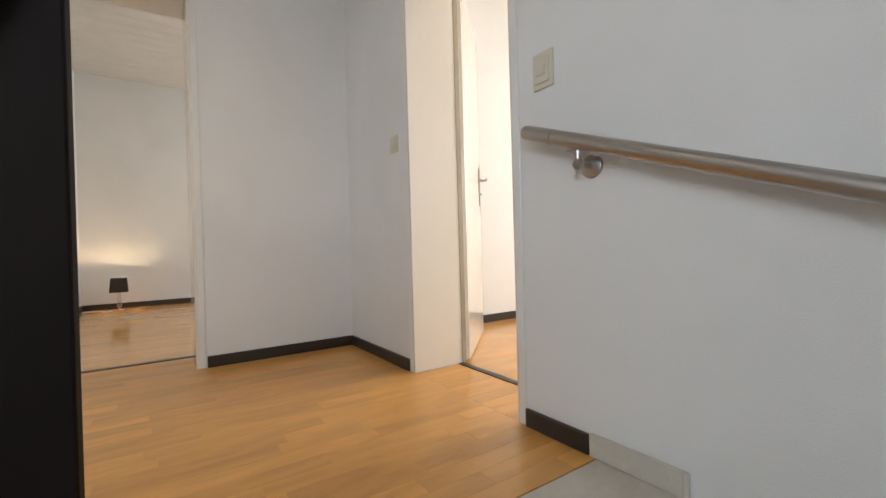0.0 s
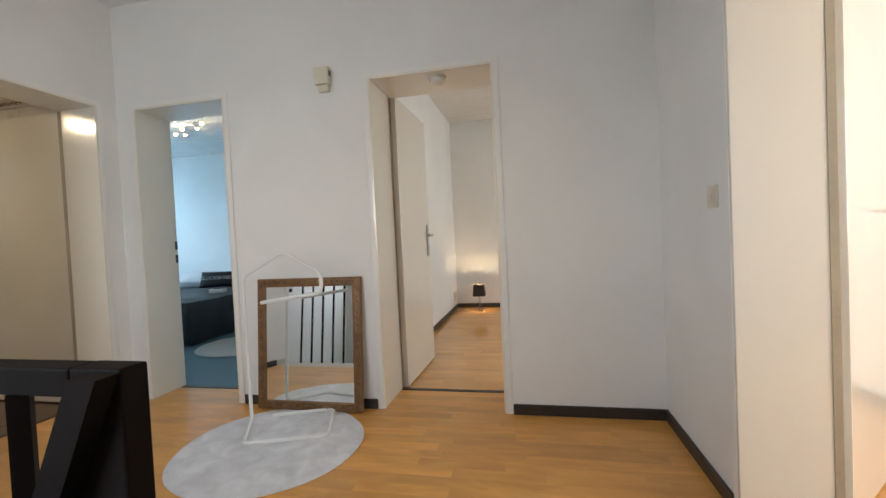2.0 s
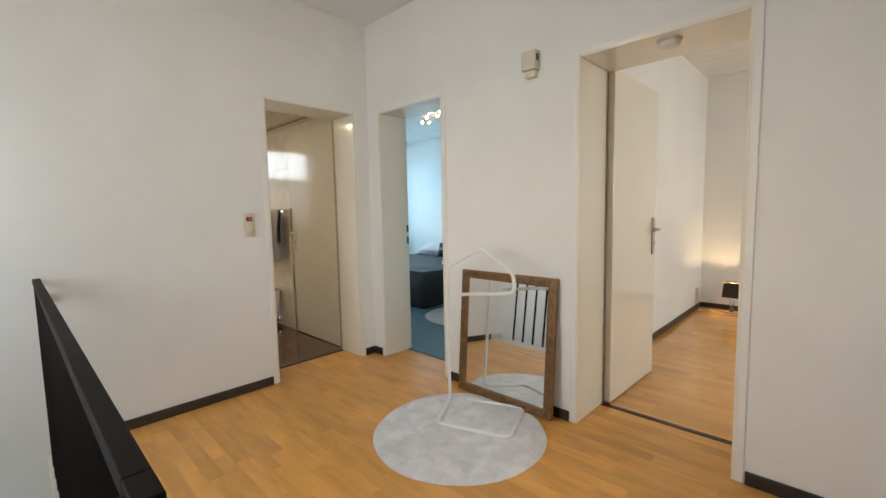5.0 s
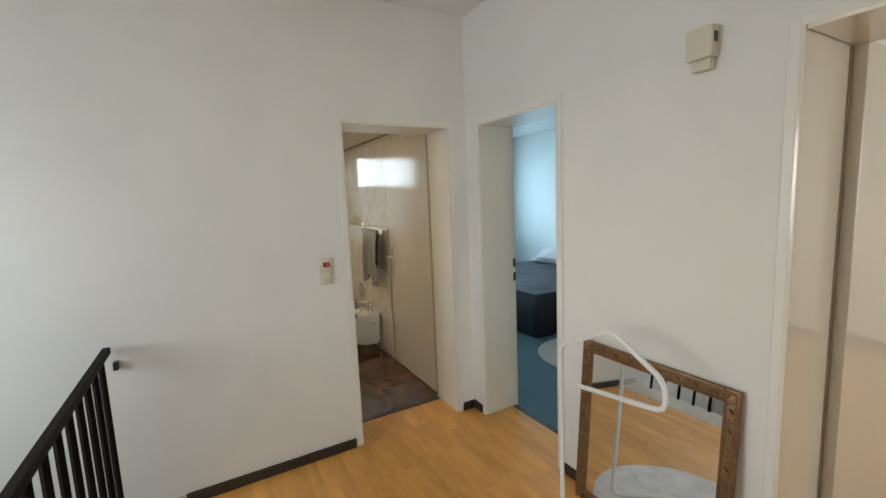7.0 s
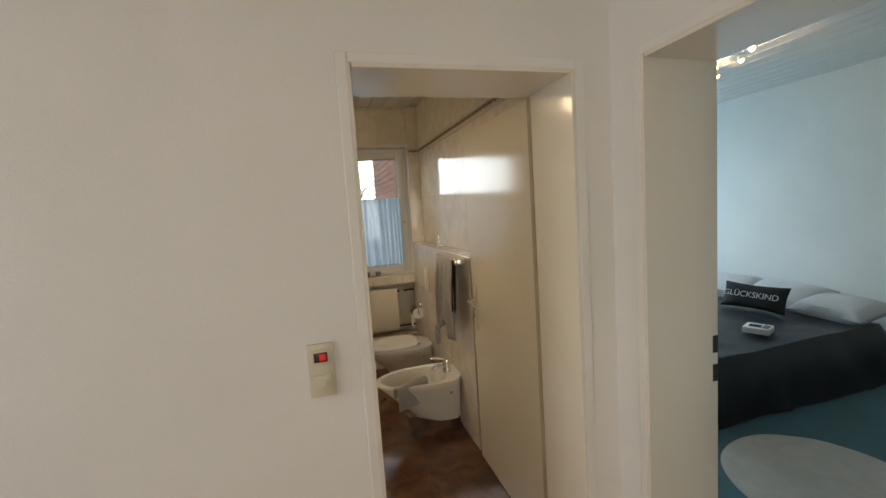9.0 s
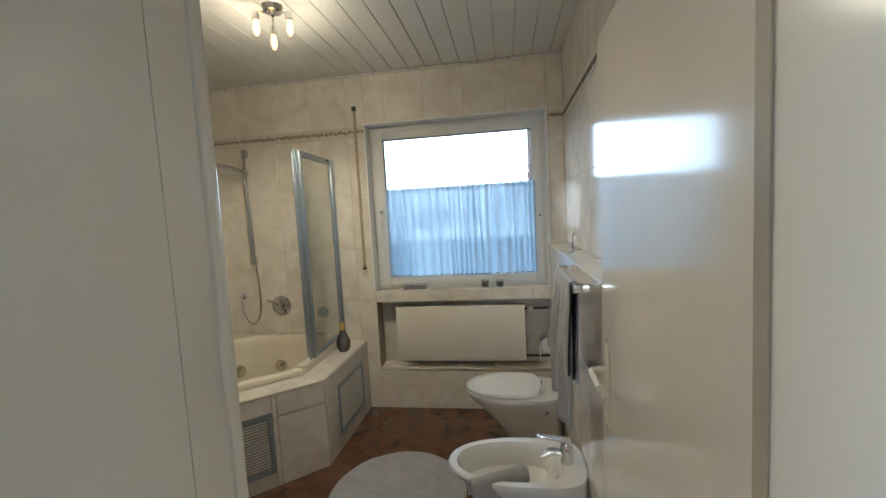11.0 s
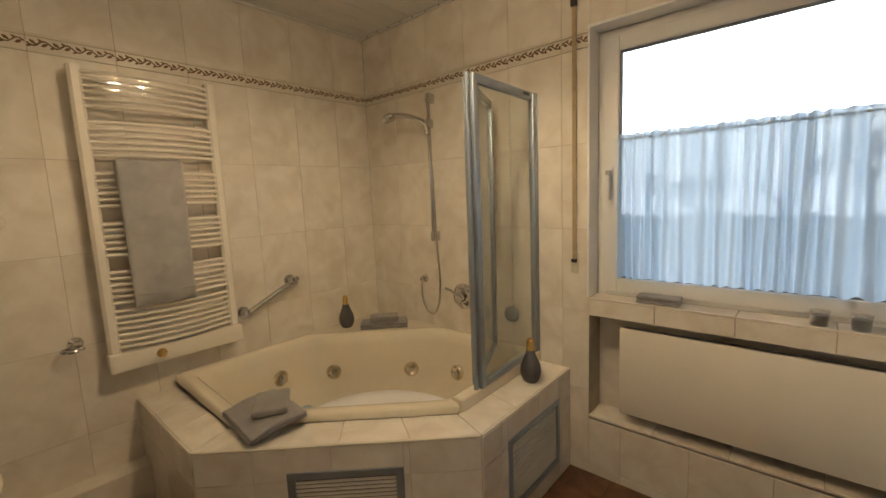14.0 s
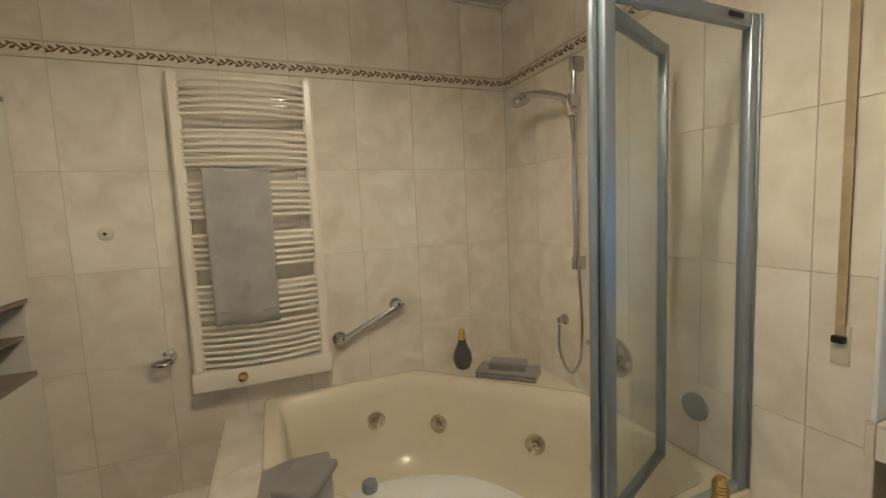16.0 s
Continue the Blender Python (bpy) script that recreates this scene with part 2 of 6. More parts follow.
M_SMOKEGL = mat("smoked_bottle_glass", (0.10, 0.095, 0.10), 0.06, var=0.1, bump=0.0, coat=0.6, metal=0.35)
M_PVC = mat("window_frame_white", (0.80, 0.79, 0.77), 0.35, var=0.02, scale=2, bump=0.01)
M_GASKET = mat("grey_gasket", (0.18, 0.18, 0.19), 0.6, var=0.05)
M_BELT = mat("shutter_belt", (0.42, 0.33, 0.20), 0.8, var=0.12, scale=20, fine=200)
M_BLACK = mat("black_plastic", (0.02, 0.02, 0.02), 0.4, var=0.1)
M_PAPER = mat("toilet_paper", (0.82, 0.81, 0.79), 0.95, var=0.03, fine=200, bump=0.2)
M_CAB = mat("cabinet_white", (0.72, 0.69, 0.62), 0.3, var=0.02, bump=0.005)
M_CABIN = mat("cabinet_taupe_wood", (0.30, 0.24, 0.19), 0.5, var=0.12, scale=6, stretch=(1, 5, 5))
M_BRICK = mat("red_brick", (0.36, 0.16, 0.10), 0.85, var=0.2, scale=9, fine=60, bump=0.4, piece=0.2)
M_MORTAR = mat("mortar", (0.45, 0.42, 0.38), 0.9, var=0.1)
M_PANE = clear("window_pane")
M_SCREEN = clear("shower_glass", (0.93, 0.95, 0.94))
M_CURTAIN = sheer("sheer_curtain", (0.50, 0.61, 0.72), 0.045)
M_BULB = glow("warm_bulb", (1.0, 0.50, 0.14), 5)
M_SHADE = mat("black_lampshade", (0.035, 0.026, 0.022), 0.8, var=0.1, fine=300, bump=0.1)
M_CRYSTAL = mat("clear_crystal", (0.95, 0.96, 0.96), 0.02, var=0.0, bump=0.0, trans=0.9)
M_GRASS = mat("meadow", (0.075, 0.10, 0.035), 0.95, var=0.25, scale=0.3, fine=8, bump=0.5)
M_ROOF = mat("pale_roof", (0.45, 0.45, 0.46), 0.8, var=0.1, scale=1.0)
M_BARK = mat("bark", (0.10, 0.075, 0.055), 0.9, var=0.2, scale=5, fine=30, bump=0.5)
M_TWIG = mat("bare_twigs", (0.14, 0.115, 0.085), 0.9, var=0.2)
M_LEAF = mat("evergreen_leaf", (0.07, 0.095, 0.045), 0.7, var=0.3, scale=2)

# ---- mesh helpers ----


def link(name, bm, material, parent=None, smooth=False):
    me = bpy.data.meshes.new(name)
    bmesh.ops.recalc_face_normals(bm, faces=bm.faces)
    bm.to_mesh(me)
    bm.free()
    me.materials.append(material)
    if smooth:
        me.shade_smooth()
        me.set_sharp_from_angle(angle=radians(40))
    ob = new(name, me)
    if parent is not None:
        ob.parent = parent
    return ob


def part(name, bm, material, parent, label="", smooth=True):
    return tagged(link(name, bm, material, parent, smooth), label)


def thing(name, at, label, category, rz=0, group=""):
    e = new(name)
    e.empty_display_size = 0.1
    e.matrix_basis = pose(*at, 0, 0, rz)
    return tagged(e, label, category, group)


def setting(name, bm, material, label="", smooth=False, category=""):
    return tagged(link(name, bm, material, None, smooth), label, category, kind="structure")


def add_box(bm, x0, x1, y0, y1, z0, z1, bevel=0.0, seg=2):
    r = bmesh.ops.create_cube(bm, size=1.0, matrix=Matrix.LocRotScale(
        ((x0 + x1) / 2, (y0 + y1) / 2, (z0 + z1) / 2), None, (abs(x1 - x0), abs(y1 - y0), abs(z1 - z0))))
    if bevel:
        edges = {e for v in r["verts"] for e in v.link_edges}
        bmesh.ops.bevel(bm, geom=list(edges), offset=bevel, segments=seg, affect='EDGES', profile=0.5)
    return bm


def box(x0, x1, y0, y1, z0, z1, bevel=0.0, seg=2):
    return add_box(bmesh.new(), x0, x1, y0, y1, z0, z1, bevel, seg)


def add_rings(bm, rings, close=True, caps=True):
    vs = [[bm.verts.new(p) for p in r] for r in rings]
    n = len(vs[0])
    for a, b in zip(vs, vs[1:]):
        for i in range(n if close else n - 1):
            j = (i + 1) % n
            bm.faces.new((a[i], a[j], b[j], b[i]))
    if caps and close:
        if caps != 'end':
            bm.faces.new(vs[0][::-1])
        bm.faces.new(vs[-1])
    return bm


def add_lathe(bm, profile, n=24, m=None):
    m = m or Matrix()
    rings = [[m @ Vector((max(r, 1e-4) * math.cos(a), max(r, 1e-4) * math.sin(a), z))
              for a in [2 * math.pi * i / n for i in range(n)]] for r, z in profile]
    return add_rings(bm, rings)


def lathe(profile, n=24, m=None):
    return add_lathe(bmesh.new(), profile, n, m)


def rounded(points, r, seg=5):
    """A line of points with its inner corners rounded."""
    pts = [Vector(p) for p in points]
    out = [pts[0]]
    for a, b, c in zip(pts, pts[1:], pts[2:]):
        u, v = (a - b), (c - b)
        d = min(r, u.length * 0.45, v.length * 0.45)
        p, q = b + u.normalized() * d, b + v.normalized() * d
        for i in range(seg + 1):
            t = i / seg
            out.append(p.lerp(b, t).lerp(b.lerp(q, t), t))
    return out + [pts[-1]]


def add_tube(bm, points, r, n=10, caps=True):
    pts = [Vector(p) for p in points]
    rings = []
    up = None
    for i, p in enumerate(pts):
        d = (pts[min(i + 1, len(pts) - 1)] - pts[max(i - 1, 0)]).normalized()
        if up is None:
            up = d.orthogonal().normalized()
        else:
            up = (up - d * up.dot(d)).normalized()
        s = d.cross(up)
        rings.append([p + up * (r * math.cos(a)) + s * (r * math.sin(a)) for a in [2 * math.pi * k / n for k in range(n)]])
    return add_rings(bm, rings, True, caps)


def tube(points, r, n=10):
    return add_tube(bmesh.new(), points, r, n)


def add_prism(bm, poly, z0, z1):
    return add_rings(bm, [[(x, y, z0) for x, y in poly], [(x, y, z1) for x, y in poly]])


def sweep_bevel(bm, offset, seg=2):
    bmesh.ops.bevel(bm, geom=list(bm.edges), offset=offset, segments=seg, affect='EDGES', profile=0.5)
    return bm


def wall_boxes(bm, axis, a0, a1, b0, b1, z0, z1, holes):
    """A wall along axis from a0 to a1, between b0 and b1 across it, with holes (h0, h1, bottom, top) cut through."""
    cuts = sorted({a0, a1, *[h[0] for h in holes], *[h[1] for h in holes]})
    for p, q in zip(cuts, cuts[1:]):
        spans = [(z0, z1)]
        for h0, h1, hz0, hz1 in holes:
            if h0 <= p and q <= h1:
                spans = [s for s in ((z0, hz0), (hz1, z1)) if s[1] - s[0] > 1e-4]
        for s0, s1 in spans:
            if axis == 'x':
                add_box(bm, p, q, b0, b1, s0, s1)
            else:
                add_box(bm, b0, b1, p, q, s0, s1)
    return bm

# ---- plan ----
HW, HE, HN, HS = -2.39, 1.04, 2.52, 0.46      # landing: west, east, north walls and the stair's edge
STONE = 0.725                                  # where the parquet meets the stone border
HC = 2.70                                      # landing ceiling
BE, BW, BS, BN, BC = -2.69, -5.30, -0.55, 2.53, 2.58   # bathroom
NW2 = 2.88                                     # far face of the north wall
BACK = 6.12                                    # far wall of bedroom and spare room
DH = 2.0                                       # clear height of the doors
LD = (-0.552, 0.196)                             # spare-room door, along x
SD = (-2.25, -1.54)                            # bedroom door, along x
BD = (1.655, 2.385)                            # bathroom door, along y
D3 = (1.02, 1.745)                             # side-room door, along y
WIN = (1.08, 2.41, 0.94, 2.205)                # bathroom window: y0, y1, z0, z1
STAIR_S, LOW = -1.05, -2.9

SF = 2.80                                      # where the bedroom door's lining ends
# walls
bm = wall_boxes(bmesh.new(), 'x', -6.5, 4.1, HN + 0.02, SF, -0.2, 2.9, [(LD[0], LD[1], -0.2, DH), (SD[0], SD[1], -0.2, DH)])
wall_boxes(bm, 'x', -6.5, 4.1, SF, NW2, -0.2, 2.9, [(LD[0], LD[1], -0.2, DH), (SD[0] - 0.14, SD[1] + 0.05, -0.2, DH + 0.05)])
setting("wall_north", bm, M_WALL, "white painted plaster wall with two door openings")
setting("wall_landing_lining", wall_boxes(bmesh.new(), 'x', HW, HE, HN, HN + 0.02, 0, HC,
        [(LD[0], LD[1], 0, DH), (SD[0], SD[1], 0, DH)]), M_WALL, "white painted plaster face of the landing wall")
setting("wall_west", wall_boxes(bmesh.new(), 'y', STAIR_S - 0.2, HN + 0.02, BE + 0.012, HW, LOW, 2.9,
        [(BD[0], BD[1], -0.2, DH)]), M_WALL, "white painted plaster wall with the bathroom door opening")
setting("wall_east", wall_boxes(bmesh.new(), 'y', STAIR_S - 0.2, HN, HE, HE + 0.30, LOW, 2.9,
        [(D3[0], D3[1], -0.2, DH)]), M_WALL, "white painted plaster wall along the stair")
# The opening is made up and unseen; it only holds the added stair fill.
setting("wall_stair_south", wall_boxes(bmesh.new(), 'x', BE, HE + 0.3, STAIR_S - 0.2, STAIR_S, LOW, 2.9, [(-2.1, -0.7, 1.0, 2.0)]), M_WALL, "white painted plaster wall behind the stair")
setting("wall_back", box(-6.5, 4.1, BACK, BACK + 0.25, -0.2, 2.9), M_WALL, "white painted plaster outer wall")
setting("wall_partition", box(-0.82, -0.72, NW2, BACK, -0.2, 2.9), M_WALL, "white painted plaster partition wall")
setting("wall_bedroom_west", wall_boxes(bmesh.new(), 'y', NW2, BACK, -6.5, -6.3, -0.2, 2.9, [(3.8, 5.6, 0.9, 2.1)]), M_WALL, "white painted plaster outer wall")
setting("wall_spare_room_east", wall_boxes(bmesh.new(), 'y', NW2, BACK, 3.0, 3.2, -0.2, 2.9, [(3.8, 5.4, 0.9, 2.1)]), M_WALL, "white painted plaster outer wall")
setting("wall_side_room_east", wall_boxes(bmesh.new(), 'y', STAIR_S, HN, 4.0, 4.2, -0.2, 2.9, [(-0.1, 1.5, 0.9, 2.1)]), M_WALL, "white painted plaster outer wall")
setting("wall_side_room_south", box(HE + 0.3, 4.1, STAIR_S - 0.2, STAIR_S, -0.2, 2.9), M_WALL, "white painted plaster wall")
# ceilings
setting("ceiling_landing", box(BE, HE + 0.3, STAIR_S, HN + 0.02, HC, HC + 0.1), M_CEIL, "white painted plaster ceiling")
setting("ceiling_side_room", box(HE + 0.3, 4.0, STAIR_S, HN + 0.02, HC, HC + 0.1), M_CEIL, "white painted plaster ceiling")


def panelled(name, x0, x1, y0, y1, z, width, label, along='x'):
    bm = box(x0, x1, y0, y1, z + 0.014, z + 0.1)
    lo, hi = (y0, y1) if along == 'x' else (x0, x1)
    p = lo
    while p < hi - 0.005:
        q = min(p + width, hi)
        if along == 'x':
            add_box(bm, x0 + 0.002, x1 - 0.002, p + 0.0018, q - 0.0018, z, z + 0.013, 0.0025, 1)
        else:
            add_box(bm, p + 0.0018, q - 0.0018, y0 + 0.002, y1 - 0.002, z, z + 0.013, 0.003, 1)
        p = q
    setting(name, bm, M_PANEL, label)


panelled("ceiling_bath", BW, BE, BS, BN, BC, 0.125, "white lacquered panelled ceiling with shadow joints")
panelled("ceiling_bedroom", -6.3, -0.82, NW2, BACK, 2.58, 0.16, "pale panelled ceiling with shadow joints")
panelled("ceiling_spare_room", -0.72, 3.0, NW2, BACK, 2.67, 0.16, "pale panelled ceiling with shadow joints")

bm = bmesh.new()
add_box(bm, BW, BW + 0.018, BS, BN, BC - 0.016, BC - 0.001, 0.003, 1)
add_box(bm, BW + 0.018, BE, BS, BS + 0.018, BC - 0.016, BC - 0.001, 0.003, 1)
ceiling_trim = setting("trim_bath_ceiling", bm, M_PANEL, "narrow white trim under the panelled ceiling", category="trim")
for k in range(27):
    part("nail_head", lathe([(0.0, 0.0), (0.0045, 0.0), (0.003, 0.002), (0.0, 0.0025)], 8, pose(BW + 0.0182, BS + 0.08 + 0.11 * k, BC - 0.009, 0, 90)), M_BLACK, ceiling_trim, smooth=False)

# bathroom shell behind the tiles
setting("wall_bath_south", box(BW - 0.3, BE, BS - 0.25, BS - 0.0025, -0.2, 2.9), M_GROUT, "wall tiled in glossy cream marbled tiles")
bm = wall_boxes(bmesh.new(), 'y', BS - 0.0025, BN + 0.012, BW - 0.18, BW - 0.0025, -0.2, 2.9,
                [(WIN[0], WIN[1], 0.30, WIN[3])])
add_box(bm, BW - 0.30, BW - 0.18, BS - 0.25, WIN[0], -0.2, 2.9)
add_box(bm, BW - 0.30, BW - 0.18, WIN[1], BN + 0.012, -0.2, 2.9)
add_box(bm, BW - 0.30, BW - 0.18, WIN[0], WIN[1], WIN[3], 2.9)
add_box(bm, BW - 0.30, BW - 0.15, WIN[0], WIN[1], -0.2, WIN[2] - 0.03)
setting("wall_bath_west", bm, M_GROUT, "outer wall tiled in glossy cream marbled tiles")
setting("wall_bath_east", wall_boxes(bmesh.new(), 'y', BS - 0.012, BN, BE, BE + 0.012, 0, BC,
        [(BD[0], BD[1], 0, DH)]), M_TILE, "cream tiled wall beside the bathroom door")

# floors
setting("floor_bath", box(BW - 0.1, BE + 0.05, BS - 0.1, BN + 0.01, -0.2, -0.006), M_FLOORGROUT, "brown marbled tile floor with dark joints")
setting("floor_bedroom", box(-6.3, -0.82, SF - 0.03, BACK, -0.2, 0.0), M_CARPET, "teal blue carpet floor")
setting("floor_landing", box(HW - 0.25, HE + 0.27, STONE, SF - 0.03, -0.2, -0.006), M_JOINT, "orange beech strip parquet floor with satin varnish")
setting("floor_spare_room", box(-0.72, 3.0, SF - 0.03, BACK, -0.2, -0.006), M_JOINT, "orange beech strip parquet floor")
setting("floor_side_room", box(HE + 0.27, 4.0, STAIR_S, HN + 0.02, -0.2, -0.006), M_JOINT, "orange beech strip parquet floor")


# skirting
def skirting(runs):
    bm = bmesh.new()
    for x0, x1, y0, y1 in runs:
        add_box(bm, x0, x1, y0, y1, 0.0, 0.060, 0.003, 1)
    return bm


T = 0.014
setting("baseboard_landing", skirting([
    (LD[1] + 0.035, HE - T, HN - T, HN), (HE - T, HE, D3[1] + 0.03, HN), (HE - T, HE, STONE + 0.02, D3[0] - 0.03),
    (SD[1] + 0.035, LD[0] - 0.035, HN - T, HN), (HW, SD[0] - 0.035, HN - T, HN),
    (HW, HW + T, BD[1] + 0.035, HN - T), (HW, HW + T, STONE - 0.02, BD[0] - 0.035)]), M_SKIRT, "dark brown wooden baseboard")
setting("baseboard_spare_room", skirting([(-0.72, 3.0, BACK - T, BACK), (-0.72, -0.72 + T, NW2, BACK - T)]), M_SKIRT, "dark brown wooden baseboard")
setting("baseboard_side_room", skirting([(HE + 0.3, 4.0, HN + 0.02 - T, HN + 0.02)]), M_SKIRT, "dark brown wooden baseboard")
setting("baseboard_bedroom", skirting([(-6.3, -0.82, BACK - T, BACK)]), M_SKIRT, "dark brown wooden baseboard")


# ---- doors ----
def lever(parent, at, rz, side=1, metal=None):
    """Door handle with a long backplate, on a face that looks along +y of its own frame."""
    h = tagged(new("door_handle"), "")
    h.parent = parent
    h.matrix_basis = pose(*at, 0, 0, rz)
    part("backplate", box(-0.019, 0.019, 0, 0.008, -0.175, 0.085, 0.003), metal or M_STEEL, h)
    bm = tube(rounded([(0, 0.006, 0), (0, 0.052, 0), (side * 0.125, 0.052, -0.004)], 0.02), 0.0095, 12)
    part("lever", bm, metal or M_STEEL, h)
    bm = lathe([(0.009, 0), (0.009, 0.012), (0.003, 0.013)], 12, pose(0, 0.006, -0.095, -90))
    part("key_cylinder", bm, M_CHROME, h)
    return h


def doorway(name, axis, span, f0, f1, leaf, label):
    """Lining, casing, threshold and leaf. f0, f1: the two wall faces across; leaf: (hinge_at_start, angle, on far face)."""
    d = tagged(new(name), label, "door", kind="structure")
    a0, a1 = span
    lo, hi = min(f0, f1), max(f0, f1)

    def bx(bm, p0, p1, q0, q1, z0, z1, bev=0.002):
        if axis == 'x':
            add_box(bm, p0, p1, q0, q1, z0, z1, bev, 1)
        else:
            add_box(bm, q0, q1, p0, p1, z0, z1, bev, 1)
    bm = bmesh.new()
    bx(bm, a0 - 0.004, a0 + 0.012, lo - 0.004, hi + 0.004, 0, DH + 0.004)
    part("jamb", bm, M_LACQ, d, smooth=False)
    bm = bmesh.new()
    bx(bm, a1 - 0.016, a1 + 0.004, lo - 0.004, hi + 0.004, 0, DH + 0.004)
    part("jamb", bm, M_LACQ, d, smooth=False)
    bm = bmesh.new()
    bx(bm, a0 + 0.016, a1 - 0.016, lo - 0.004, hi + 0.004, DH - 0.014, DH + 0.004)
    part("head", bm, M_LACQ, d, smooth=False)
    for f, s in ((f0, 1 if f0 > f1 else -1), (f1, 1 if f1 > f0 else -1)):
        bm = bmesh.new()
        q0, q1 = sorted((f + s * 0.0008, f + s * 0.0055))
        bx(bm, a0 - 0.030, a0 + 0.003, q0, q1, 0, DH + 0.028, 0.003)
        bx(bm, a1 - 0.003, a1 + 0.030, q0, q1, 0, DH + 0.028, 0.003)
        bx(bm, a0 + 0.003, a1 - 0.003, q0, q1, DH - 0.003, DH + 0.028, 0.003)
        part("casing", bm, M_CASING, d, smooth=False)
    bm = bmesh.new()
    t0 = f1 + (0.03 if f1 < f0 else -0.03)
    bx(bm, a0 + 0.017, a1 - 0.017, t0 - 0.018, t0 + 0.018, -0.005, 0.004, 0.0015)
    part("threshold", bm, M_SKIRT, d, "dark threshold strip", smooth=False)
    if leaf:
        at, rz, width, hs = leaf
        bm = bmesh.new()
        e0, e1 = sorted((f1 + (0.024 if f1 < f0 else -0.024), f1 + (-0.003 if f1 < f0 else 0.003)))
        h0 = a0 + 0.0125 if hs > 0 else a1 - 0.0195
        bx(bm, h0, h0 + 0.003, e0, e1, 0.006, DH - 0.016, 0.0008)
        part("rebate_seal", bm, M_EDGE, d, "brown rebate seal", smooth=False)
        lf = new("leaf", None)
        lf.parent = d
        lf.matrix_basis = pose(at[0], at[1], 0, 0, 0, rz)
        part("panel", box(0, width, -0.02, 0.02, 0.008, DH - 0.006, 0.003), M_LACQ, lf, smooth=False)
        for sgn in (1, -1):
            lever(lf, (width - 0.06, 0.02 * sgn, 1.02 if name == "door_3" else 1.05), 0 if sgn > 0 else 180, -1 if sgn > 0 else 1, M_PLASTIC if name == "door_3" else None)
    return d


doorway("door_1", 'x', LD, HN, NW2, ((LD[0] + 0.034, NW2 - 0.005), 88.5, 0.715, 1), "white lacquered door standing open into the spare room")
doorway("door_2", 'x', SD, HN, SF, None, "white lacquered door lining of the bedroom")
doorway("door_3", 'y', BD, HW, BE, ((BE - 0.01, BD[1] + 0.024), 180.0, 0.83, -1), "white lacquered door standing open into the bathroom")
doorway("door_4", 'y', D3, HE, HE + 0.30, ((HE + 0.315, D3[1] + 0.0), 45, 0.745, -1), "white lacquered door half open into the side room")
bm = bmesh.new()
add_box(bm, BE - 0.078, BE - 0.0041, BD[0] - 0.030, BD[0] + 0.0120, 0, DH + 0.030)
add_box(bm, BE - 0.106, BE - 0.0785, BD[0] - 0.045, BD[0] + 0.019, 0, DH + 0.030, 0.006)
part("stop_casing", bm, M_LACQ, bpy.data.objects["door_3"])
part("strike_plate", box(SD[0] + 0.0122, SD[0] + 0.0138, SF - 0.020, SF + 0.002, 0.93, 0.99, 0.0005, 1), M_BLACK, bpy.data.objects["door_2"], smooth=False)
part("strike_plate", box(SD[0] + 0.0122, SD[0] + 0.0138, SF - 0.020, SF + 0.002, 1.03, 1.09, 0.0005, 1), M_BLACK, bpy.data.objects["door_2"], smooth=False)

# ---- landing: stair, railing, fittings ----
stair = thing("staircase", (0, HS, 0), "winding stair with pale stone treads below the landing", "stairs")


def ray_to_edge(deg):
    c, s = math.cos(radians(deg)), -math.sin(radians(deg))
    k = min(HE / c if c > 1e-6 else 9, (STAIR_S - HS) / s if s < -1e-6 else 9)
    return (c * k, s * k)


for i in range(4):
    a0, a1 = 22.5 * i, 22.5 * (i + 1)
    poly = [(0.0, 0.0), ray_to_edge(a1)]
    if a0 < 55.1 < a1:
        poly.append((HE, STAIR_S - HS))
    poly.append(ray_to_edge(a0))
    part("tread", add_prism(bmesh.new(), poly, -0.18 * (i + 1) - 0.04, -0.18 * (i + 1)), M_STONE, stair, smooth=False)
    part("riser", add_prism(bmesh.new(), poly, -0.18 * (i + 2) - 0.02, -0.18 * (i + 1) - 0.041), M_WALL, stair, smooth=False)
for i in range(9):
    z = -0.18 * (i + 5)
    part("tread", box(-0.26 * (i + 1), -0.26 * i, STAIR_S - HS, -0.03, z - 0.04, z, 0.004, 1), M_STONE, stair, smooth=False)
    part("riser", box(-0.26 * (i + 1), -0.26 * i, STAIR_S - HS, -0.03, z - 0.20, z - 0.041), M_WALL, stair, smooth=False)
setting("wall_below_landing", box(HW, 0.0, HS + 0.005, HS + 0.1, LOW, -0.2), M_WALL, "white plaster wall below the landing's edge")
setting("floor_below", box(HW, HE, STAIR_S, HS + 0.1, LOW - 0.1, LOW), M_STONE, "pale stone floor below the stair")
border = setting("floor_stone_border", box(HW, HE, HS + 0.004, STONE - 0.002, -0.2, -0.006), M_GROUT, "pale stone border along the stair's edge")
for i in range(9):
    w = (HE - HW) / 9
    part("slab", box(HW + w * i + 0.0015, HW + w * (i + 1) - 0.0015, HS - 0.018, STONE - 0.003, -0.032, 0.0, 0.003, 1), M_STONE, border, smooth=False)
stone_skirt = bmesh.new()
add_box(stone_skirt, HE - 0.012, HE, 0.485, STONE + 0.018, 0.0, 0.066, 0.003, 1)
add_box(stone_skirt, HE - 0.012, HE, 0.475, 0.487, -0.16, 0.066, 0.003, 1)
add_box(stone_skirt, HE - 0.012, HE, 0.20, 0.475, -0.178, -0.115, 0.003, 1)
add_box(stone_skirt, HW, HW + 0.012, 0.485, STONE - 0.021, 0.0, 0.056, 0.003, 1)
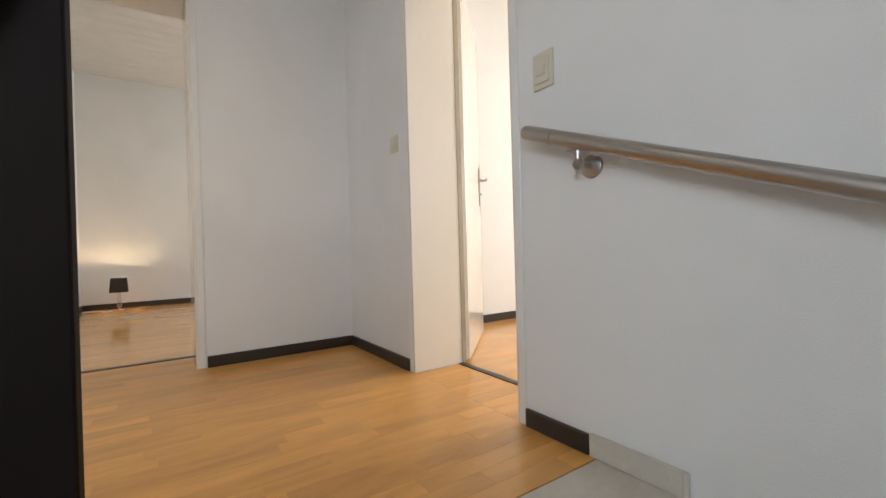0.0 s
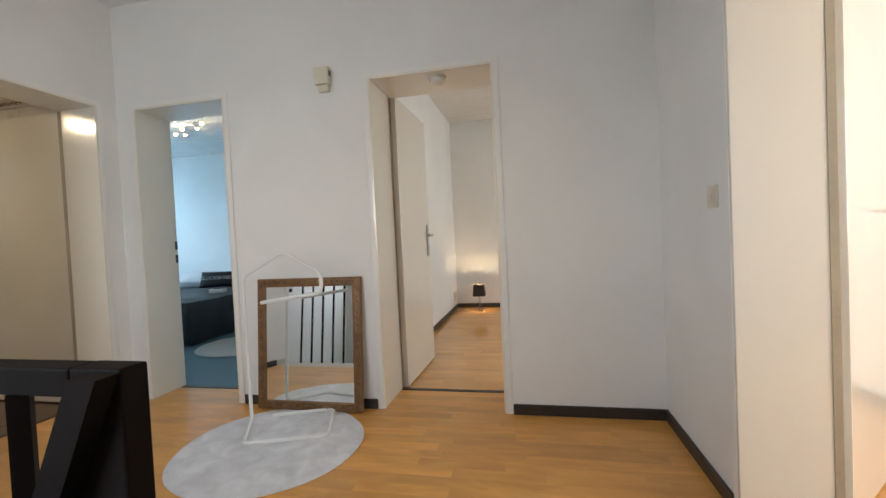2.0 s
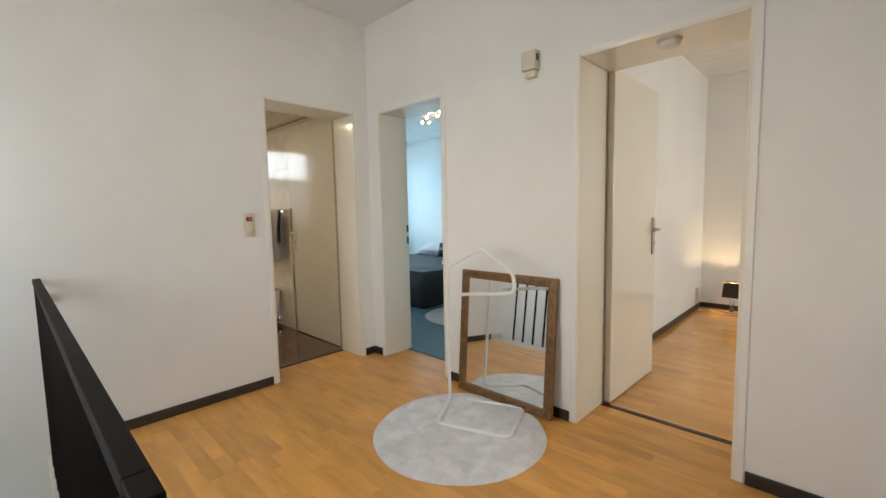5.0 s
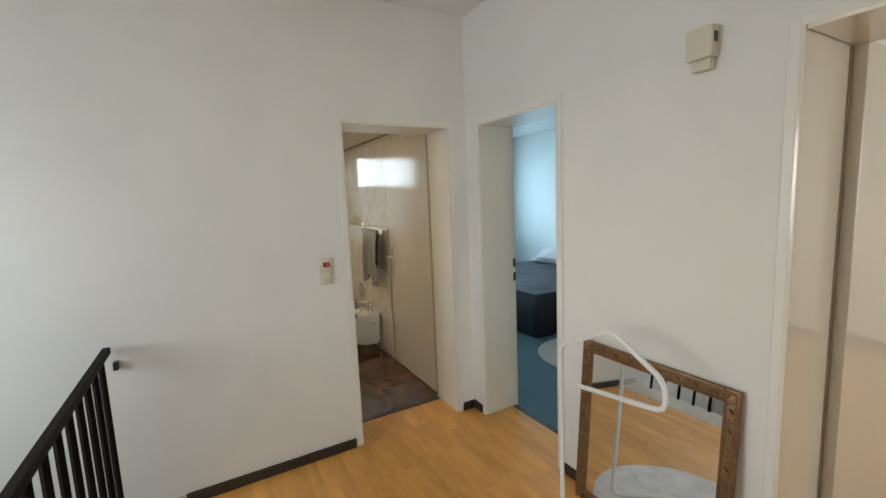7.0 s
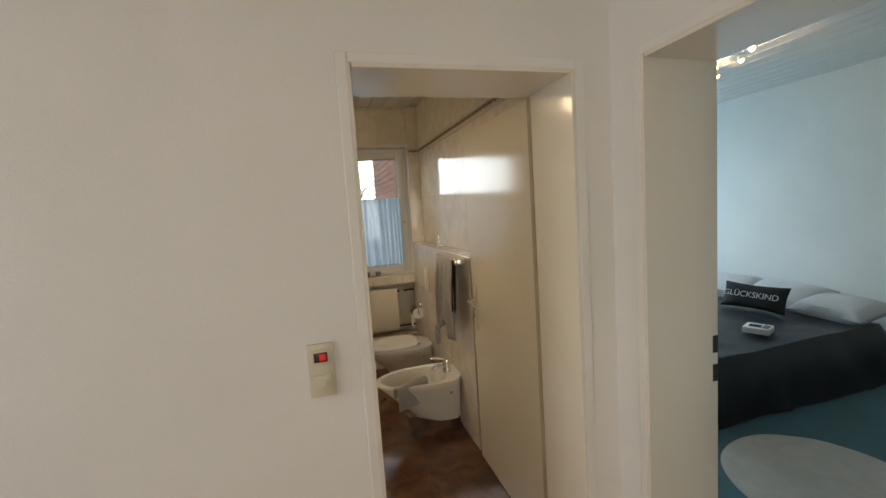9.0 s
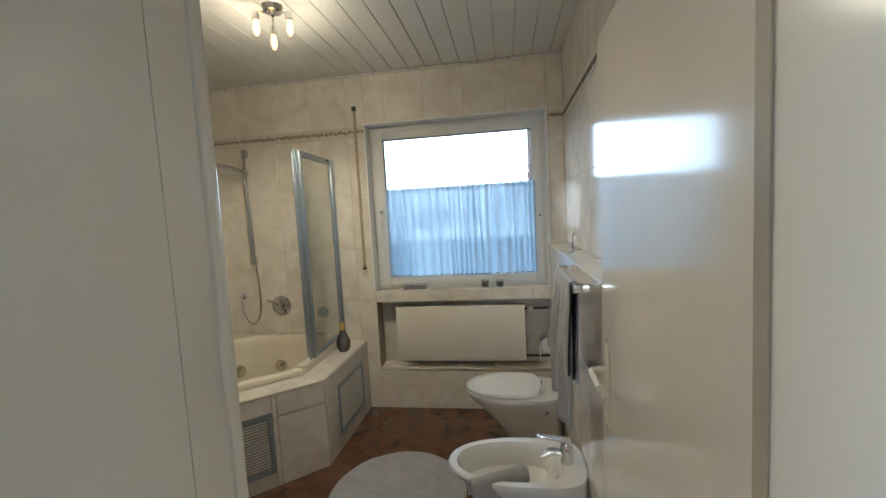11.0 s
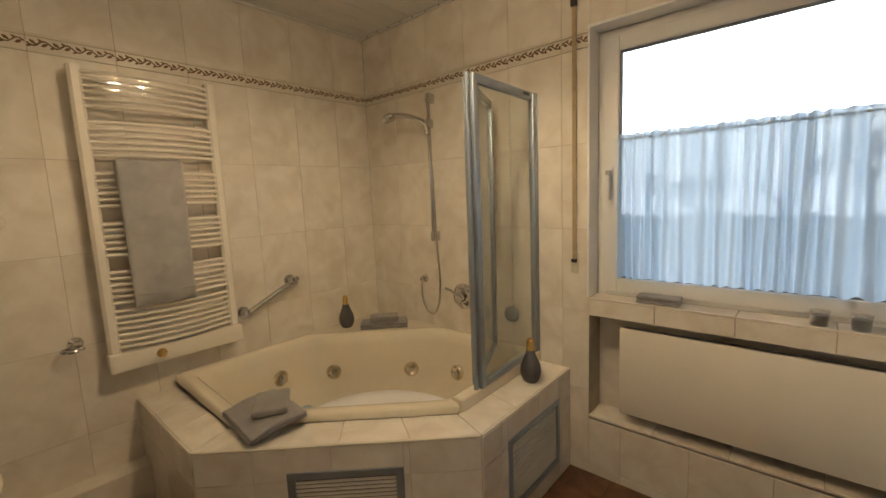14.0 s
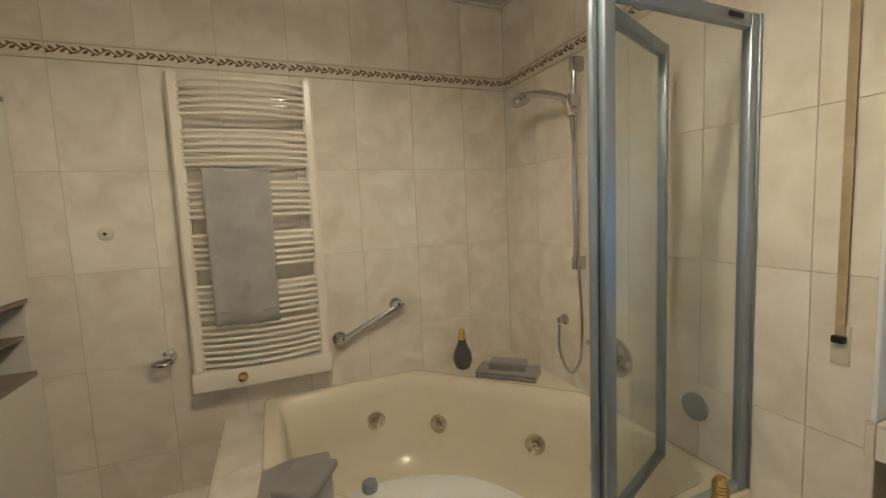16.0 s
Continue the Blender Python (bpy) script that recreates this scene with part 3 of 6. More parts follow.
setting("baseboard_stone", stone_skirt, M_STONE, "pale stone skirting at the stair")

railing = thing("stair_railing", (0, 0.472, 0), "dark stained wooden stair railing with upright balusters", "railing")
part("handrail", box(-2.365, -0.080, -0.015, 0.015, 0.882, 0.911, 0.0025), M_RAIL, railing, smooth=False)
part("newel_post", box(-0.079, -0.018, -0.0150, 0.0150, 0.0, 0.9115, 0.0025), M_RAIL, railing, smooth=False)
bm = bmesh.new()
add_rings(bm, [[(x0_, -0.038, z), (x0_, -0.0155, z), (x0_ + w_, -0.0155, z), (x0_ + w_, -0.038, z)]
               for x0_, w_, z in ((-0.050, 0.032, 0.9085), (-0.49, 0.036, -0.06), (-0.80, 0.036, -0.75))])
part("descending_rail", bm, M_RAIL, railing, "steep rail going down with the stair", smooth=False)
me_bal = None
for i in range(17):
    x = -0.164 - 0.1292 * i
    if me_bal is None:
        bm = bmesh.new()
        add_prism(bm, [(-0.0128, 0.0), (0.0, -0.0128), (0.0128, 0.0), (0.0, 0.0128)], 0.0, 0.8815)
        first = part("baluster", bm, M_RAIL, railing, smooth=False)
        me_bal, ob = first.data, first
    else:
        ob = new("baluster", me_bal)
        ob.parent = railing
    ob.location = (x, -0.002, 0)
part("wall_block", box(-2.389, -2.352, 0.0155, 0.035, 0.795, 0.835, 0.003, 1), M_BLACK, railing, smooth=False)

rail = thing("wall_handrail", (HE, 0.9, 0.93), "round brushed steel handrail on wall brackets", "handrail")
SL = 0.363


def rail_at(y):
    return Vector((-0.062, y - 0.9, 0.012 - SL * (0.9 - y)))


part("tube", tube([rail_at(0.795), rail_at(-0.95)], 0.0212, 20), M_STEEL, rail)
part("end_piece", tube([rail_at(0.90), rail_at(0.797)], 0.0218, 20), M_STEEL, rail)
part("end_cap", tube([rail_at(0.905), rail_at(0.9)], 0.0205, 20), M_STEEL, rail)
for y in (0.715, -0.4):
    c = rail_at(y)
    br = new("bracket")
    br.parent = rail
    part("flange", lathe([(0.0, 0), (0.033, 0.0), (0.033, 0.007), (0.026, 0.012), (0.0, 0.012)], 20, Matrix.Translation((0, c.y, c.z - 0.062)) @ pose(0, 0, 0, 0, -90)), M_STEEL, br)
    part("arm", tube(rounded([(-0.01, c.y, c.z - 0.062), (-0.062, c.y, c.z - 0.062), (-0.062, c.y, c.z - 0.02)], 0.012), 0.0085, 12), M_STEEL, br)
    part("ball", lathe([(0.0, -0.016), (0.011, -0.012), (0.016, 0), (0.011, 0.012), (0.0, 0.016)], 14, Matrix.Translation((-0.062, c.y, c.z - 0.062))), M_STEEL, br)
    part("saddle", box(-0.074, -0.050, c.y - 0.03, c.y + 0.03, c.z - 0.026, c.z - 0.019, 0.002, 1), M_STEEL, br)


def wall_switch(at, rz, w, h, label, pilot=False):
    """A switch plate whose face looks along +y of its own frame."""
    s = thing("light_switch", at, label, "switch", rz)
    part("plate", box(-w / 2, w / 2, 0, 0.009, -h / 2, h / 2, 0.003), M_PLASTIC, s)
    if pilot:
        part("pilot_frame", box(-0.027, 0.027, 0.009, 0.013, 0.018, 0.062, 0.002), M_PLASTIC, s)
        part("pilot_window", box(-0.019, 0.019, 0.0131, 0.0150, 0.026, 0.054, 0.001), M_PILOT, s, "dark red window")
        part("pilot_lamp", box(-0.014, 0.003, 0.0151, 0.0170, 0.031, 0.050, 0.0008), M_RED, s, "small red pilot light")
        part("rocker", box(-0.027, 0.027, 0.009, 0.0145, -0.062, -0.012, 0.003), M_PLASTIC, s)
        part("key", box(-0.014, 0.014, 0.0145, 0.018, -0.048, -0.026, 0.002), M_PLASTIC, s)
    else:
        part("rocker", box(-w * 0.36, w * 0.36, 0.009, 0.0135, -h * 0.36, h * 0.36, 0.003), M_PLASTIC, s)
        part("key", box(-w * 0.2, w * 0.2, 0.0135, 0.0175, -h * 0.16, h * 0.10, 0.002), M_PLASTIC, s)
    return s


wall_switch((HE, 0.88, 1.138), 90, 0.080, 0.112, "cream plastic light switch on the stair wall")
wall_switch((HE, 1.88, 1.128), 90, 0.082, 0.085, "cream plastic light switch beside the side-room door")
wall_switch((HW, 1.514, 1.137), -90, 0.074, 0.158, "cream double switch with a red pilot light", True)

chime = thing("door_chime", (-0.827, HN, 2.0), "cream plastic door chime box high on the wall", "chime", 180)
part("body", box(-0.045, 0.045, 0, 0.048, -0.020, 0.085, 0.006), M_PLASTIC, chime)
part("lower_body", box(-0.035, 0.030, 0, 0.036, -0.060, -0.0205, 0.005), M_PLASTIC, chime)
part("slot", box(-0.0465, -0.045, 0.012, 0.036, 0.028, 0.062), M_BLACK, chime, "dark sound slot", smooth=False)

smoke = thing("smoke_detector", (-0.147, 2.62, DH - 0.0145), "white round smoke detector under the door head", "detector")
part("base", lathe([(0.0, -0.012), (0.054, -0.012), (0.056, 0.0), (0.0, 0.0)], 28), M_PLASTIC, smoke)
part("cap", lathe([(0.0, -0.038), (0.030, -0.038), (0.044, -0.030), (0.047, -0.0125), (0.0, -0.0125)], 28), M_RACK, smoke)

lampc = thing("ceiling_lamp", (-0.85, 1.0, HC), "round white ceiling lamp over the landing", "lamp")
part("rose", lathe([(0.0, -0.02), (0.06, -0.02), (0.07, 0.0), (0.0, 0.0)], 24), M_RACK, lampc)
part("rod", lathe([(0.006, -0.07), (0.006, -0.0205)], 10), M_CHROME, lampc)
part("bulb", lathe([(0.0, -0.145), (0.02, -0.138), (0.030, -0.115), (0.022, -0.09), (0.013, -0.0705), (0.0, -0.0705)], 16), M_BULB, lampc)

# mirror leaning on the wall
mir = thing("leaning_mirror", (-1.0, 2.425, 0.009), "mirror in a carved gilded wooden frame leaning on the wall", "mirror")
mir.matrix_basis = pose(-1.0, 2.425, 0.009, -4.5)
W2, MH, FW = 0.350, 0.808, 0.054
for nm, ring in (("frame_side", (-W2, -W2 + FW)), ("frame_side", (W2 - FW, W2))):
    part(nm, box(ring[0], ring[1], 0, 0.028, 0, MH, 0.006), M_GILT, mir)
part("frame_bottom", box(-W2 + FW, W2 - FW, 0, 0.027, 0, FW, 0.006), M_GILT, mir)
part("frame_top", box(-W2 + FW, W2 - FW, 0, 0.027, MH - FW, MH, 0.006), M_GILT, mir)
part("glass", box(-W2 + FW - 0.004, W2 - FW + 0.004, 0.010, 0.020, FW - 0.004, MH - FW + 0.004), M_MIRROR, mir, "clear mirror glass", smooth=False)
bm = bmesh.new()
for x0, x1, z0, z1 in ((-W2 + 0.012, W2 - 0.012, 0.012, MH - 0.012), (-W2 + FW - 0.008, W2 - FW + 0.008, FW - 0.008, MH - FW + 0.008)):
    for p, q in (((x0, z0), (x1, z0)), ((x1, z0), (x1, z1)), ((x1, z1), (x0, z1)), ((x0, z1), (x0, z0))):
        add_tube(bm, [(p[0], -0.001, p[1]), (q[0], -0.001, q[1])], 0.0055, 6)
part("moulding", bm, M_GILT, mir)
bm = bmesh.new()
mid = FW / 2 - 0.002
runs = [((-W2 + mid, mid), (W2 - mid, mid)), ((W2 - mid, mid), (W2 - mid, MH - mid)), ((W2 - mid, MH - mid), (-W2 + mid, MH - mid)), ((-W2 + mid, MH - mid), (-W2 + mid, mid))]
for (px, pz), (qx, qz) in runs:
    n = int(math.hypot(qx - px, qz - pz) / 0.036)
    for i in range(n):
        t = (i + 0.5) / n
        bmesh.ops.create_icosphere(bm, subdivisions=1, radius=0.010, matrix=Matrix.Translation((px + (qx - px) * t, -0.001, pz + (qz - pz) * t)) @ pose(0, 0, 0, 0, 45 if i % 2 else -45) @ Matrix.Diagonal((1.5, 0.8, 0.8, 1)))
part("carved_leaves", bm, M_GILT, mir, "row of carved leaf ornaments")

# clothes stand of bent tube
rack = thing("clothes_stand", (-1.27, 2.26, 0.0085), "white bent steel tube clothes stand on the round rug", "clothes stand")
line = [(0.105, 0.01, 0.69), (0.484, 0.01, 0.742), (0.480, 0.01, 0.852), (0.255, 0.01, 0.978), (-0.017, 0.01, 0.842), (0.0, 0.0, 0.011),
        (0.153, -0.282, 0.011), (0.553, -0.142, 0.011), (0.430, 0.181, 0.011), (0.09, 0.06, 0.011)]
part("bent_tube", tube(rounded(line, 0.045, 6), 0.0105, 12), M_RACK, rack)
part("end_plug", lathe([(0, 0), (0.011, 0), (0.011, 0.006), (0, 0.007)], 12, pose(0.105, 0.01, 0.69, 0, -98)), M_RACK, rack)


def round_rug(at, r, label, seed, pile=None):
    rg = thing("round_rug", at, label, "rug")
    rnd = random.Random(seed)
    n = 72
    rings = []
    ph = [rnd.uniform(0, 6.28) for _ in range(4)]
    for k, (f, z) in enumerate(((1.0, 0.0), (1.006, 0.004), (0.992, 0.009), (0.93, 0.0105), (0.6, 0.0105), (0.3, 0.0108), (0.02, 0.0108))):
        rings.append([(f * r * (1 + 0.006 * math.sin(3 * a + ph[0]) + 0.004 * math.sin(7 * a + ph[1])) * math.cos(a),
                       f * r * (1 + 0.006 * math.sin(3 * a + ph[0]) + 0.004 * math.sin(7 * a + ph[1])) * math.sin(a),
                       z + (0.0012 * math.sin(11 * a + k) if z > 0.008 else 0)) for a in [2 * math.pi * i / n for i in range(n)]])
    part("rug_surface", add_rings(bmesh.new(), rings), pile or M_RUG, rg)
    return rg


round_rug((-0.98, 2.02, 0.0), 0.462, "round pale grey plush rug on the parquet", 1)

# ---- spare room ----
tl = thing("table_lamp", (-0.36, 5.85, 0.0), "small table lamp with a black square shade standing on the floor", "lamp")
part("base_plate", box(-0.055, 0.055, -0.055, 0.055, 0.0, 0.014, 0.003), M_CRYSTAL, tl, "clear crystal base")
part("stem", lathe([(0.020, 0.0145), (0.016, 0.04), (0.024, 0.06), (0.015, 0.09), (0.022, 0.12), (0.014, 0.16), (0.014, 0.20)], 16), M_CRYSTAL, tl, "clear crystal stem")
bm = bmesh.new()
s0, s1, st = 0.082, 0.070, 0.004
add_rings(bm, [[(sx * s, sy * s, z) for sx, sy in ((-1, -1), (1, -1), (1, 1), (-1, 1))] for s, z in
               ((s0, 0.205), (s1, 0.362), (s1 - st, 0.362), (s0 - st, 0.205), (s0, 0.205))], True, False)
part("shade", bm, M_SHADE, tl, "black fabric shade open at the top", smooth=False)
part("bulb", lathe([(0.0, 0.20), (0.012, 0.205), (0.014, 0.235), (0.019, 0.255), (0.012, 0.278), (0.0, 0.284)], 14), M_BULB, tl)
cable = thing("lamp_cable", (-0.36, 5.85, 0), "thin white lamp cable lying on the floor", "cable")
part("cord", tube(rounded([(-0.06, 0.0, 0.004), (-0.16, 0.03, 0.004), (-0.19, 0.10, 0.004), (-0.33, 0.06, 0.004)], 0.04), 0.0035, 6), M_RACK, cable)
outlet = thing("wall_socket", (-0.72, 5.92, 0.19), "white wall socket above the baseboard", "socket", -90)
part("plate", box(-0.04, 0.04, 0, 0.010, -0.06, 0.06, 0.003), M_RACK, outlet)
part("well", lathe([(0.0, 0.0105), (0.019, 0.0105), (0.021, 0.013), (0.0, 0.013)], 18, pose(0, 0, 0, -90)), M_PLASTIC, outlet)

# ---- bedroom ----
bed = thing("double_bed", (-4.2, 5.0, 0), "double bed under a dark velvet throw", "bed")
part("base", box(-0.92, 0.92, -1.05, 1.05, 0.05, 0.28, 0.02), M_BLACKCLOTH, bed)
part("mattress", box(-0.90, 0.90, -1.03, 1.05, 0.281, 0.42, 0.05, 4), M_LINEN, bed)
bm = bmesh.new()
NX, NY = 44, 44
rnd = random.Random(4)
rows = []
for j in range(NY + 1):
    row = []
    for i in range(NX + 1):
        u, v = i / NX * 2 - 1, j / NY
        x, y = u * 1.42, -1.50 + v * 2.15
        ex, ey = max(0.0, abs(x) - 0.915), max(0.0, -1.06 - y)
        d = max(ex, ey)
        px = math.copysign(min(abs(x), 0.915 + 0.05 * min(1, ex * 6)), x)
        py = max(y, -1.06 - 0.05 * min(1, ey * 6))
        pz = 0.452 - min(d, 0.438) * 1.0 - 0.02 * min(1, d * 12)
        wob = noise.noise(Vector((x * 2.2, y * 2.2, 0.3)))
        pz += 0.016 * wob + 0.010 * noise.noise(Vector((x * 6, y * 6, 2))) if d <= 0 else 0
        if d > 0.05:
            fold = 0.011 * math.sin((y if ex > ey else x) * 9 + 6 * wob) * min(1, d * 4)
            if ex > ey:
                px += math.copysign(fold + 0.02, x)
            else:
                py -= fold + 0.02
        row.append(bm.verts.new((px, py, max(pz, 0.012))))
    rows.append(row)
for a, b in zip(rows, rows[1:]):
    for i in range(NX):
        bm.faces.new((a[i], a[i + 1], b[i + 1], b[i]))
throw = part("throw", bm, M_THROW, bed, "dark charcoal velvet throw hanging to the floor")
sol = throw.modifiers.new("thickness", 'SOLIDIFY')
sol.thickness = 0.008


def cushion_mesh(w, h, d, seed, pinch=0.85):
    bm = bmesh.new()
    n = 14
    rnd = random.Random(seed)
    sh = [rnd.uniform(-1, 1) for _ in range(4)]
    for side in (1, -1):
        grid = []
        for j in range(n + 1):
            r = []
            for i in range(n + 1):
                u, v = i / n * 2 - 1, j / n * 2 - 1
                k = (1 - u ** 4) * (1 - v ** 4)
                ex = 1 - 0.07 * (1 - u * u) * 0 - 0.06 * (1 - abs(u)) * (abs(v) > 0.99)
                t = d / 2 * max(k, 0) ** 0.5 * (1 + 0.08 * noise.noise(Vector((u * 2 + sh[0], v * 2 + sh[1], side))))
                r.append(bm.verts.new((u * w / 2 * (1 - 0.05 * (1 - v * v)), side * t, v * h / 2 * (1 - 0.08 * (1 - u * u)) * ex)))
            grid.append(r)
        for a, b in zip(grid, grid[1:]):
            for i in range(n):
                bm.faces.new((a[i], a[i + 1], b[i + 1], b[i]) if side < 0 else (a[i], b[i], b[i + 1], a[i + 1]))
    bmesh.ops.remove_doubles(bm, verts=bm.verts, dist=0.0005)
    return bm


for at, rot, w, h, m_, lb in (((-4.62, 5.62, 0.555), (-68, 0, 6), 0.75, 0.42, M_LINEN, "plump pale grey bed pillow"),
                              ((-4.02, 5.66, 0.550), (-70, 0, -5), 0.70, 0.42, M_LINEN, "plump pale grey bed pillow"),
                              ((-3.55, 5.62, 0.530), (-80, 0, -3), 0.55, 0.40, M_LINEN, "plump pale grey bed pillow")):
    p = thing("bed_pillow", at, lb, "pillow", 0, "pillows on the bed")
    p.matrix_basis = pose(*at, *rot)
    part("cover", cushion_mesh(w, h, 0.17, int(at[0] * 10)), m_, p)
cush = thing("black_cushion", (-4.0, 5.27, 0.60), "black cushion with grey printed lettering", "cushion")
cush.matrix_basis = pose(-4.0, 5.27, 0.585, -24, 0, 9)
part("cover", cushion_mesh(0.54, 0.245, 0.13, 3), M_BLACKCLOTH, cush)
cu = bpy.data.curves.new("lettering", 'FONT')
cu.body = "GL\u00dcCKSKIND"
cu.size, cu.extrude, cu.align_x, cu.align_y = 0.074, 0.001, 'CENTER', 'CENTER'
letter = new("lettering", cu)
letter.data.materials.append(M_PRINT)
deps = bpy.context.evaluated_depsgraph_get()
me = bpy.data.meshes.new_from_object(letter.evaluated_get(deps))
bpy.data.objects.remove(letter)
word = new("lettering", me)
word.parent = cush
word.matrix_basis = pose(0, -0.0665, 0, 90)
tagged(word, "grey printed word")
book = thing("tissue_box", (-3.53, 4.70, 0.470), "small white carton with a dark leaflet on the throw", "box", 24)
part("carton", box(-0.085, 0.085, -0.075, 0.075, 0, 0.045, 0.003), M_PAPER, book)
part("leaflet", box(-0.055, 0.025, -0.040, 0.030, 0.0455, 0.049, 0.001), M_BLACKCLOTH, book)
part("card", box(0.032, 0.075, -0.050, 0.045, 0.0455, 0.048, 0.001), M_GASKET, book)
round_rug((-2.62, 3.98, 0.0), 0.465, "round pale beige plush rug on the teal carpet", 2, M_BEDRUG)


def bulb_lamp(name, at, heads, label, bar):
    lp = thing(name, at, label, "lamp")
    part("rose", lathe([(0.0, -0.025), (0.045, -0.025), (0.055, 0.0), (0.0, 0.0)], 24), M_CHROME, lp)
    if bar:
        part("bar", tube(rounded([(-heads[-1][0] * 1.1, -heads[-1][1] * 1.1, -0.05), (0, 0, -0.045), (heads[-1][0] * 1.1, heads[-1][1] * 1.1, -0.05)], 0.08), 0.008, 8), M_CHROME, lp)
    for hx, hy in heads:
        hd = new("spot")
        hd.parent = lp
        part("arm", tube([(hx * 0.3, hy * 0.3, -0.03), (hx, hy, -0.055)], 0.006, 8), M_CHROME, hd)
        part("socket", lathe([(0.0, -0.05), (0.016, -0.05), (0.018, -0.085), (0.014, -0.09), (0.0, -0.09)], 14, Matrix.Translation((hx, hy, 0))), M_CHROME, hd)
        part("bulb", lathe([(0.0, -0.165), (0.009, -0.158), (0.016, -0.135), (0.013, -0.105), (0.010, -0.091), (0.0, -0.091)], 14, Matrix.Translation((hx, hy, 0))), M_BULB, hd, "glowing warm bulb")
    return lp




def spot_bar(at, heads, label):
    """A wavy bar under a rose, with small halogen heads on both sides of it."""
    lp = thing("ceiling_spotlight", at, label, "lamp")
    part("rose", lathe([(0.0, -0.022), (0.045, -0.022), (0.055, 0.0), (0.0, 0.0)], 24), M_CHROME, lp)
    wave = [(-0.42 + 0.70 * k / 24, 0.10 - 0.32 * k / 24 + 0.045 * math.sin(k / 24 * 9.4), -0.042) for k in range(25)]
    part("bar", tube(wave, 0.006, 8), M_CHROME, lp)
    part("stem", tube([(0, wave[14][1], -0.02), (0, wave[14][1], -0.042)], 0.008, 8), M_CHROME, lp)
    for k, side in heads:
        bx_, by_, bz_ = wave[k]
        hd = new("spot")
        hd.parent = lp
        hd.matrix_basis = pose(bx_, by_, bz_, 24 * side, 10 * side, 0)
        part("arm", tube([(0, 0, 0), (0, 0.012 * side, -0.022)], 0.004, 8), M_CHROME, hd)
        part("cup", lathe([(0.006, -0.020), (0.013, -0.026), (0.022, -0.052), (0.020, -0.052), (0.011, -0.028), (0.005, -0.024)], 16, Matrix.Translation((0, 0.012 * side, 0))), M_CHROME, hd)
        part("bulb", lathe([(0.0, -0.078), (0.012, -0.073), (0.0185, -0.060), (0.013, -0.044), (0.006, -0.032), (0.0, -0.030)], 14, Matrix.Translation((0, 0.012 * side, 0))), M_BULBSMALL, hd, "glowing halogen bulb")
    return lp


spot_bar((-3.60, 4.60, 2.58), [(1, -1), (5, 1), (10, -1), (17, 1), (23, -1)], "chrome ceiling spotlight bar with five glowing bulbs")
bulb_lamp("ceiling_spotlight", (-4.235, 1.0, BC), [(0.075, -0.05), (-0.10, -0.06), (0.03, 0.10)], "chrome ceiling spotlight with three glowing bulbs", False)

# ---- bathroom ----


def inset(poly, d):
    """A convex polygon moved inwards by d (a number, or one for each edge)."""
    n = len(poly)
    ds = d if isinstance(d, (list, tuple)) else [d] * n
    area = sum(poly[i][0] * poly[(i + 1) % n][1] - poly[(i + 1) % n][0] * poly[i][1] for i in range(n))
    sg = 1 if area > 0 else -1
    lines = []
    for i in range(n):
        (x0, y0), (x1, y1) = poly[i], poly[(i + 1) % n]
        l = math.hypot(x1 - x0, y1 - y0)
        nx, ny = -(y1 - y0) / l * sg, (x1 - x0) / l * sg
        lines.append((nx, ny, nx * x0 + ny * y0 + ds[i]))
    out = []
    for i in range(n):
        a, b = lines[i - 1], lines[i]
        det = a[0] * b[1] - a[1] * b[0]
        out.append(((a[2] * b[1] - a[1] * b[2]) / det, (a[0] * b[2] - a[2] * b[0]) / det))
    return out


def round_poly(poly, r, seg=6):
    out = []
    n = len(poly)
    for i in range(n):
        a, b, c = (Vector(poly[j % n]) for j in (i - 1, i, i + 1))
        u, v = a - b, c - b
        d = min(r, u.length * 0.4, v.length * 0.4)
        p, q = b + u.normalized() * d, b + v.normalized() * d
        for k in range(seg + 1):
            t = k / seg
            out.append(tuple(p.lerp(b, t).lerp(b.lerp(q, t), t)))
    return out


def clip_poly(subject, poly):
    n = len(poly)
    area = sum(poly[i][0] * poly[(i + 1) % n][1] - poly[(i + 1) % n][0] * poly[i][1] for i in range(n))
    sg = 1 if area > 0 else -1
    out = list(subject)
    for i in range(n):
        (x0, y0), (x1, y1) = poly[i], poly[(i + 1) % n]

        def side(p):
            return sg * ((x1 - x0) * (p[1] - y0) - (y1 - y0) * (p[0] - x0))
        src, out = out, []
        for a, b in zip(src, src[1:] + src[:1]):
            sa, sb = side(a), side(b)
            if sa >= 0:
                out.append(a)
            if (sa >= 0) != (sb >= 0):
                t = sa / (sa - sb)
                out.append((a[0] + (b[0] - a[0]) * t, a[1] + (b[1] - a[1]) * t))
    return out


# corner bath
DECK = 0.547
SUR = [(-3.77, BS), (-3.77, 0.167), (-4.523, 0.966), (BW, 0.970), (BW, BS)]
TUB = [(-3.93, BS + 0.001), (-3.93, 0.105), (-4.585, 0.800), (BW + 0.001, 0.800), (BW + 0.001, 0.085), (-4.70, BS + 0.001)]
bath = thing("corner_bath", (-4.6, 0.1, 0), "cream acrylic corner whirlpool bath set in a tiled surround", "bathtub")


def loc(poly, z):
    return [(x + 4.6, y - 0.1, z) for x, y in poly]


def rim_lift(x, y, z):
    """The rim rises a little towards the corner of the room."""
    if z < 0.5:
        return z
    d = (-3.93 - x) * 0.727 + (0.105 - y) * 0.686
    return z + 0.028 * min(1.0, max(0.0, (d - 0.15) / 0.35))


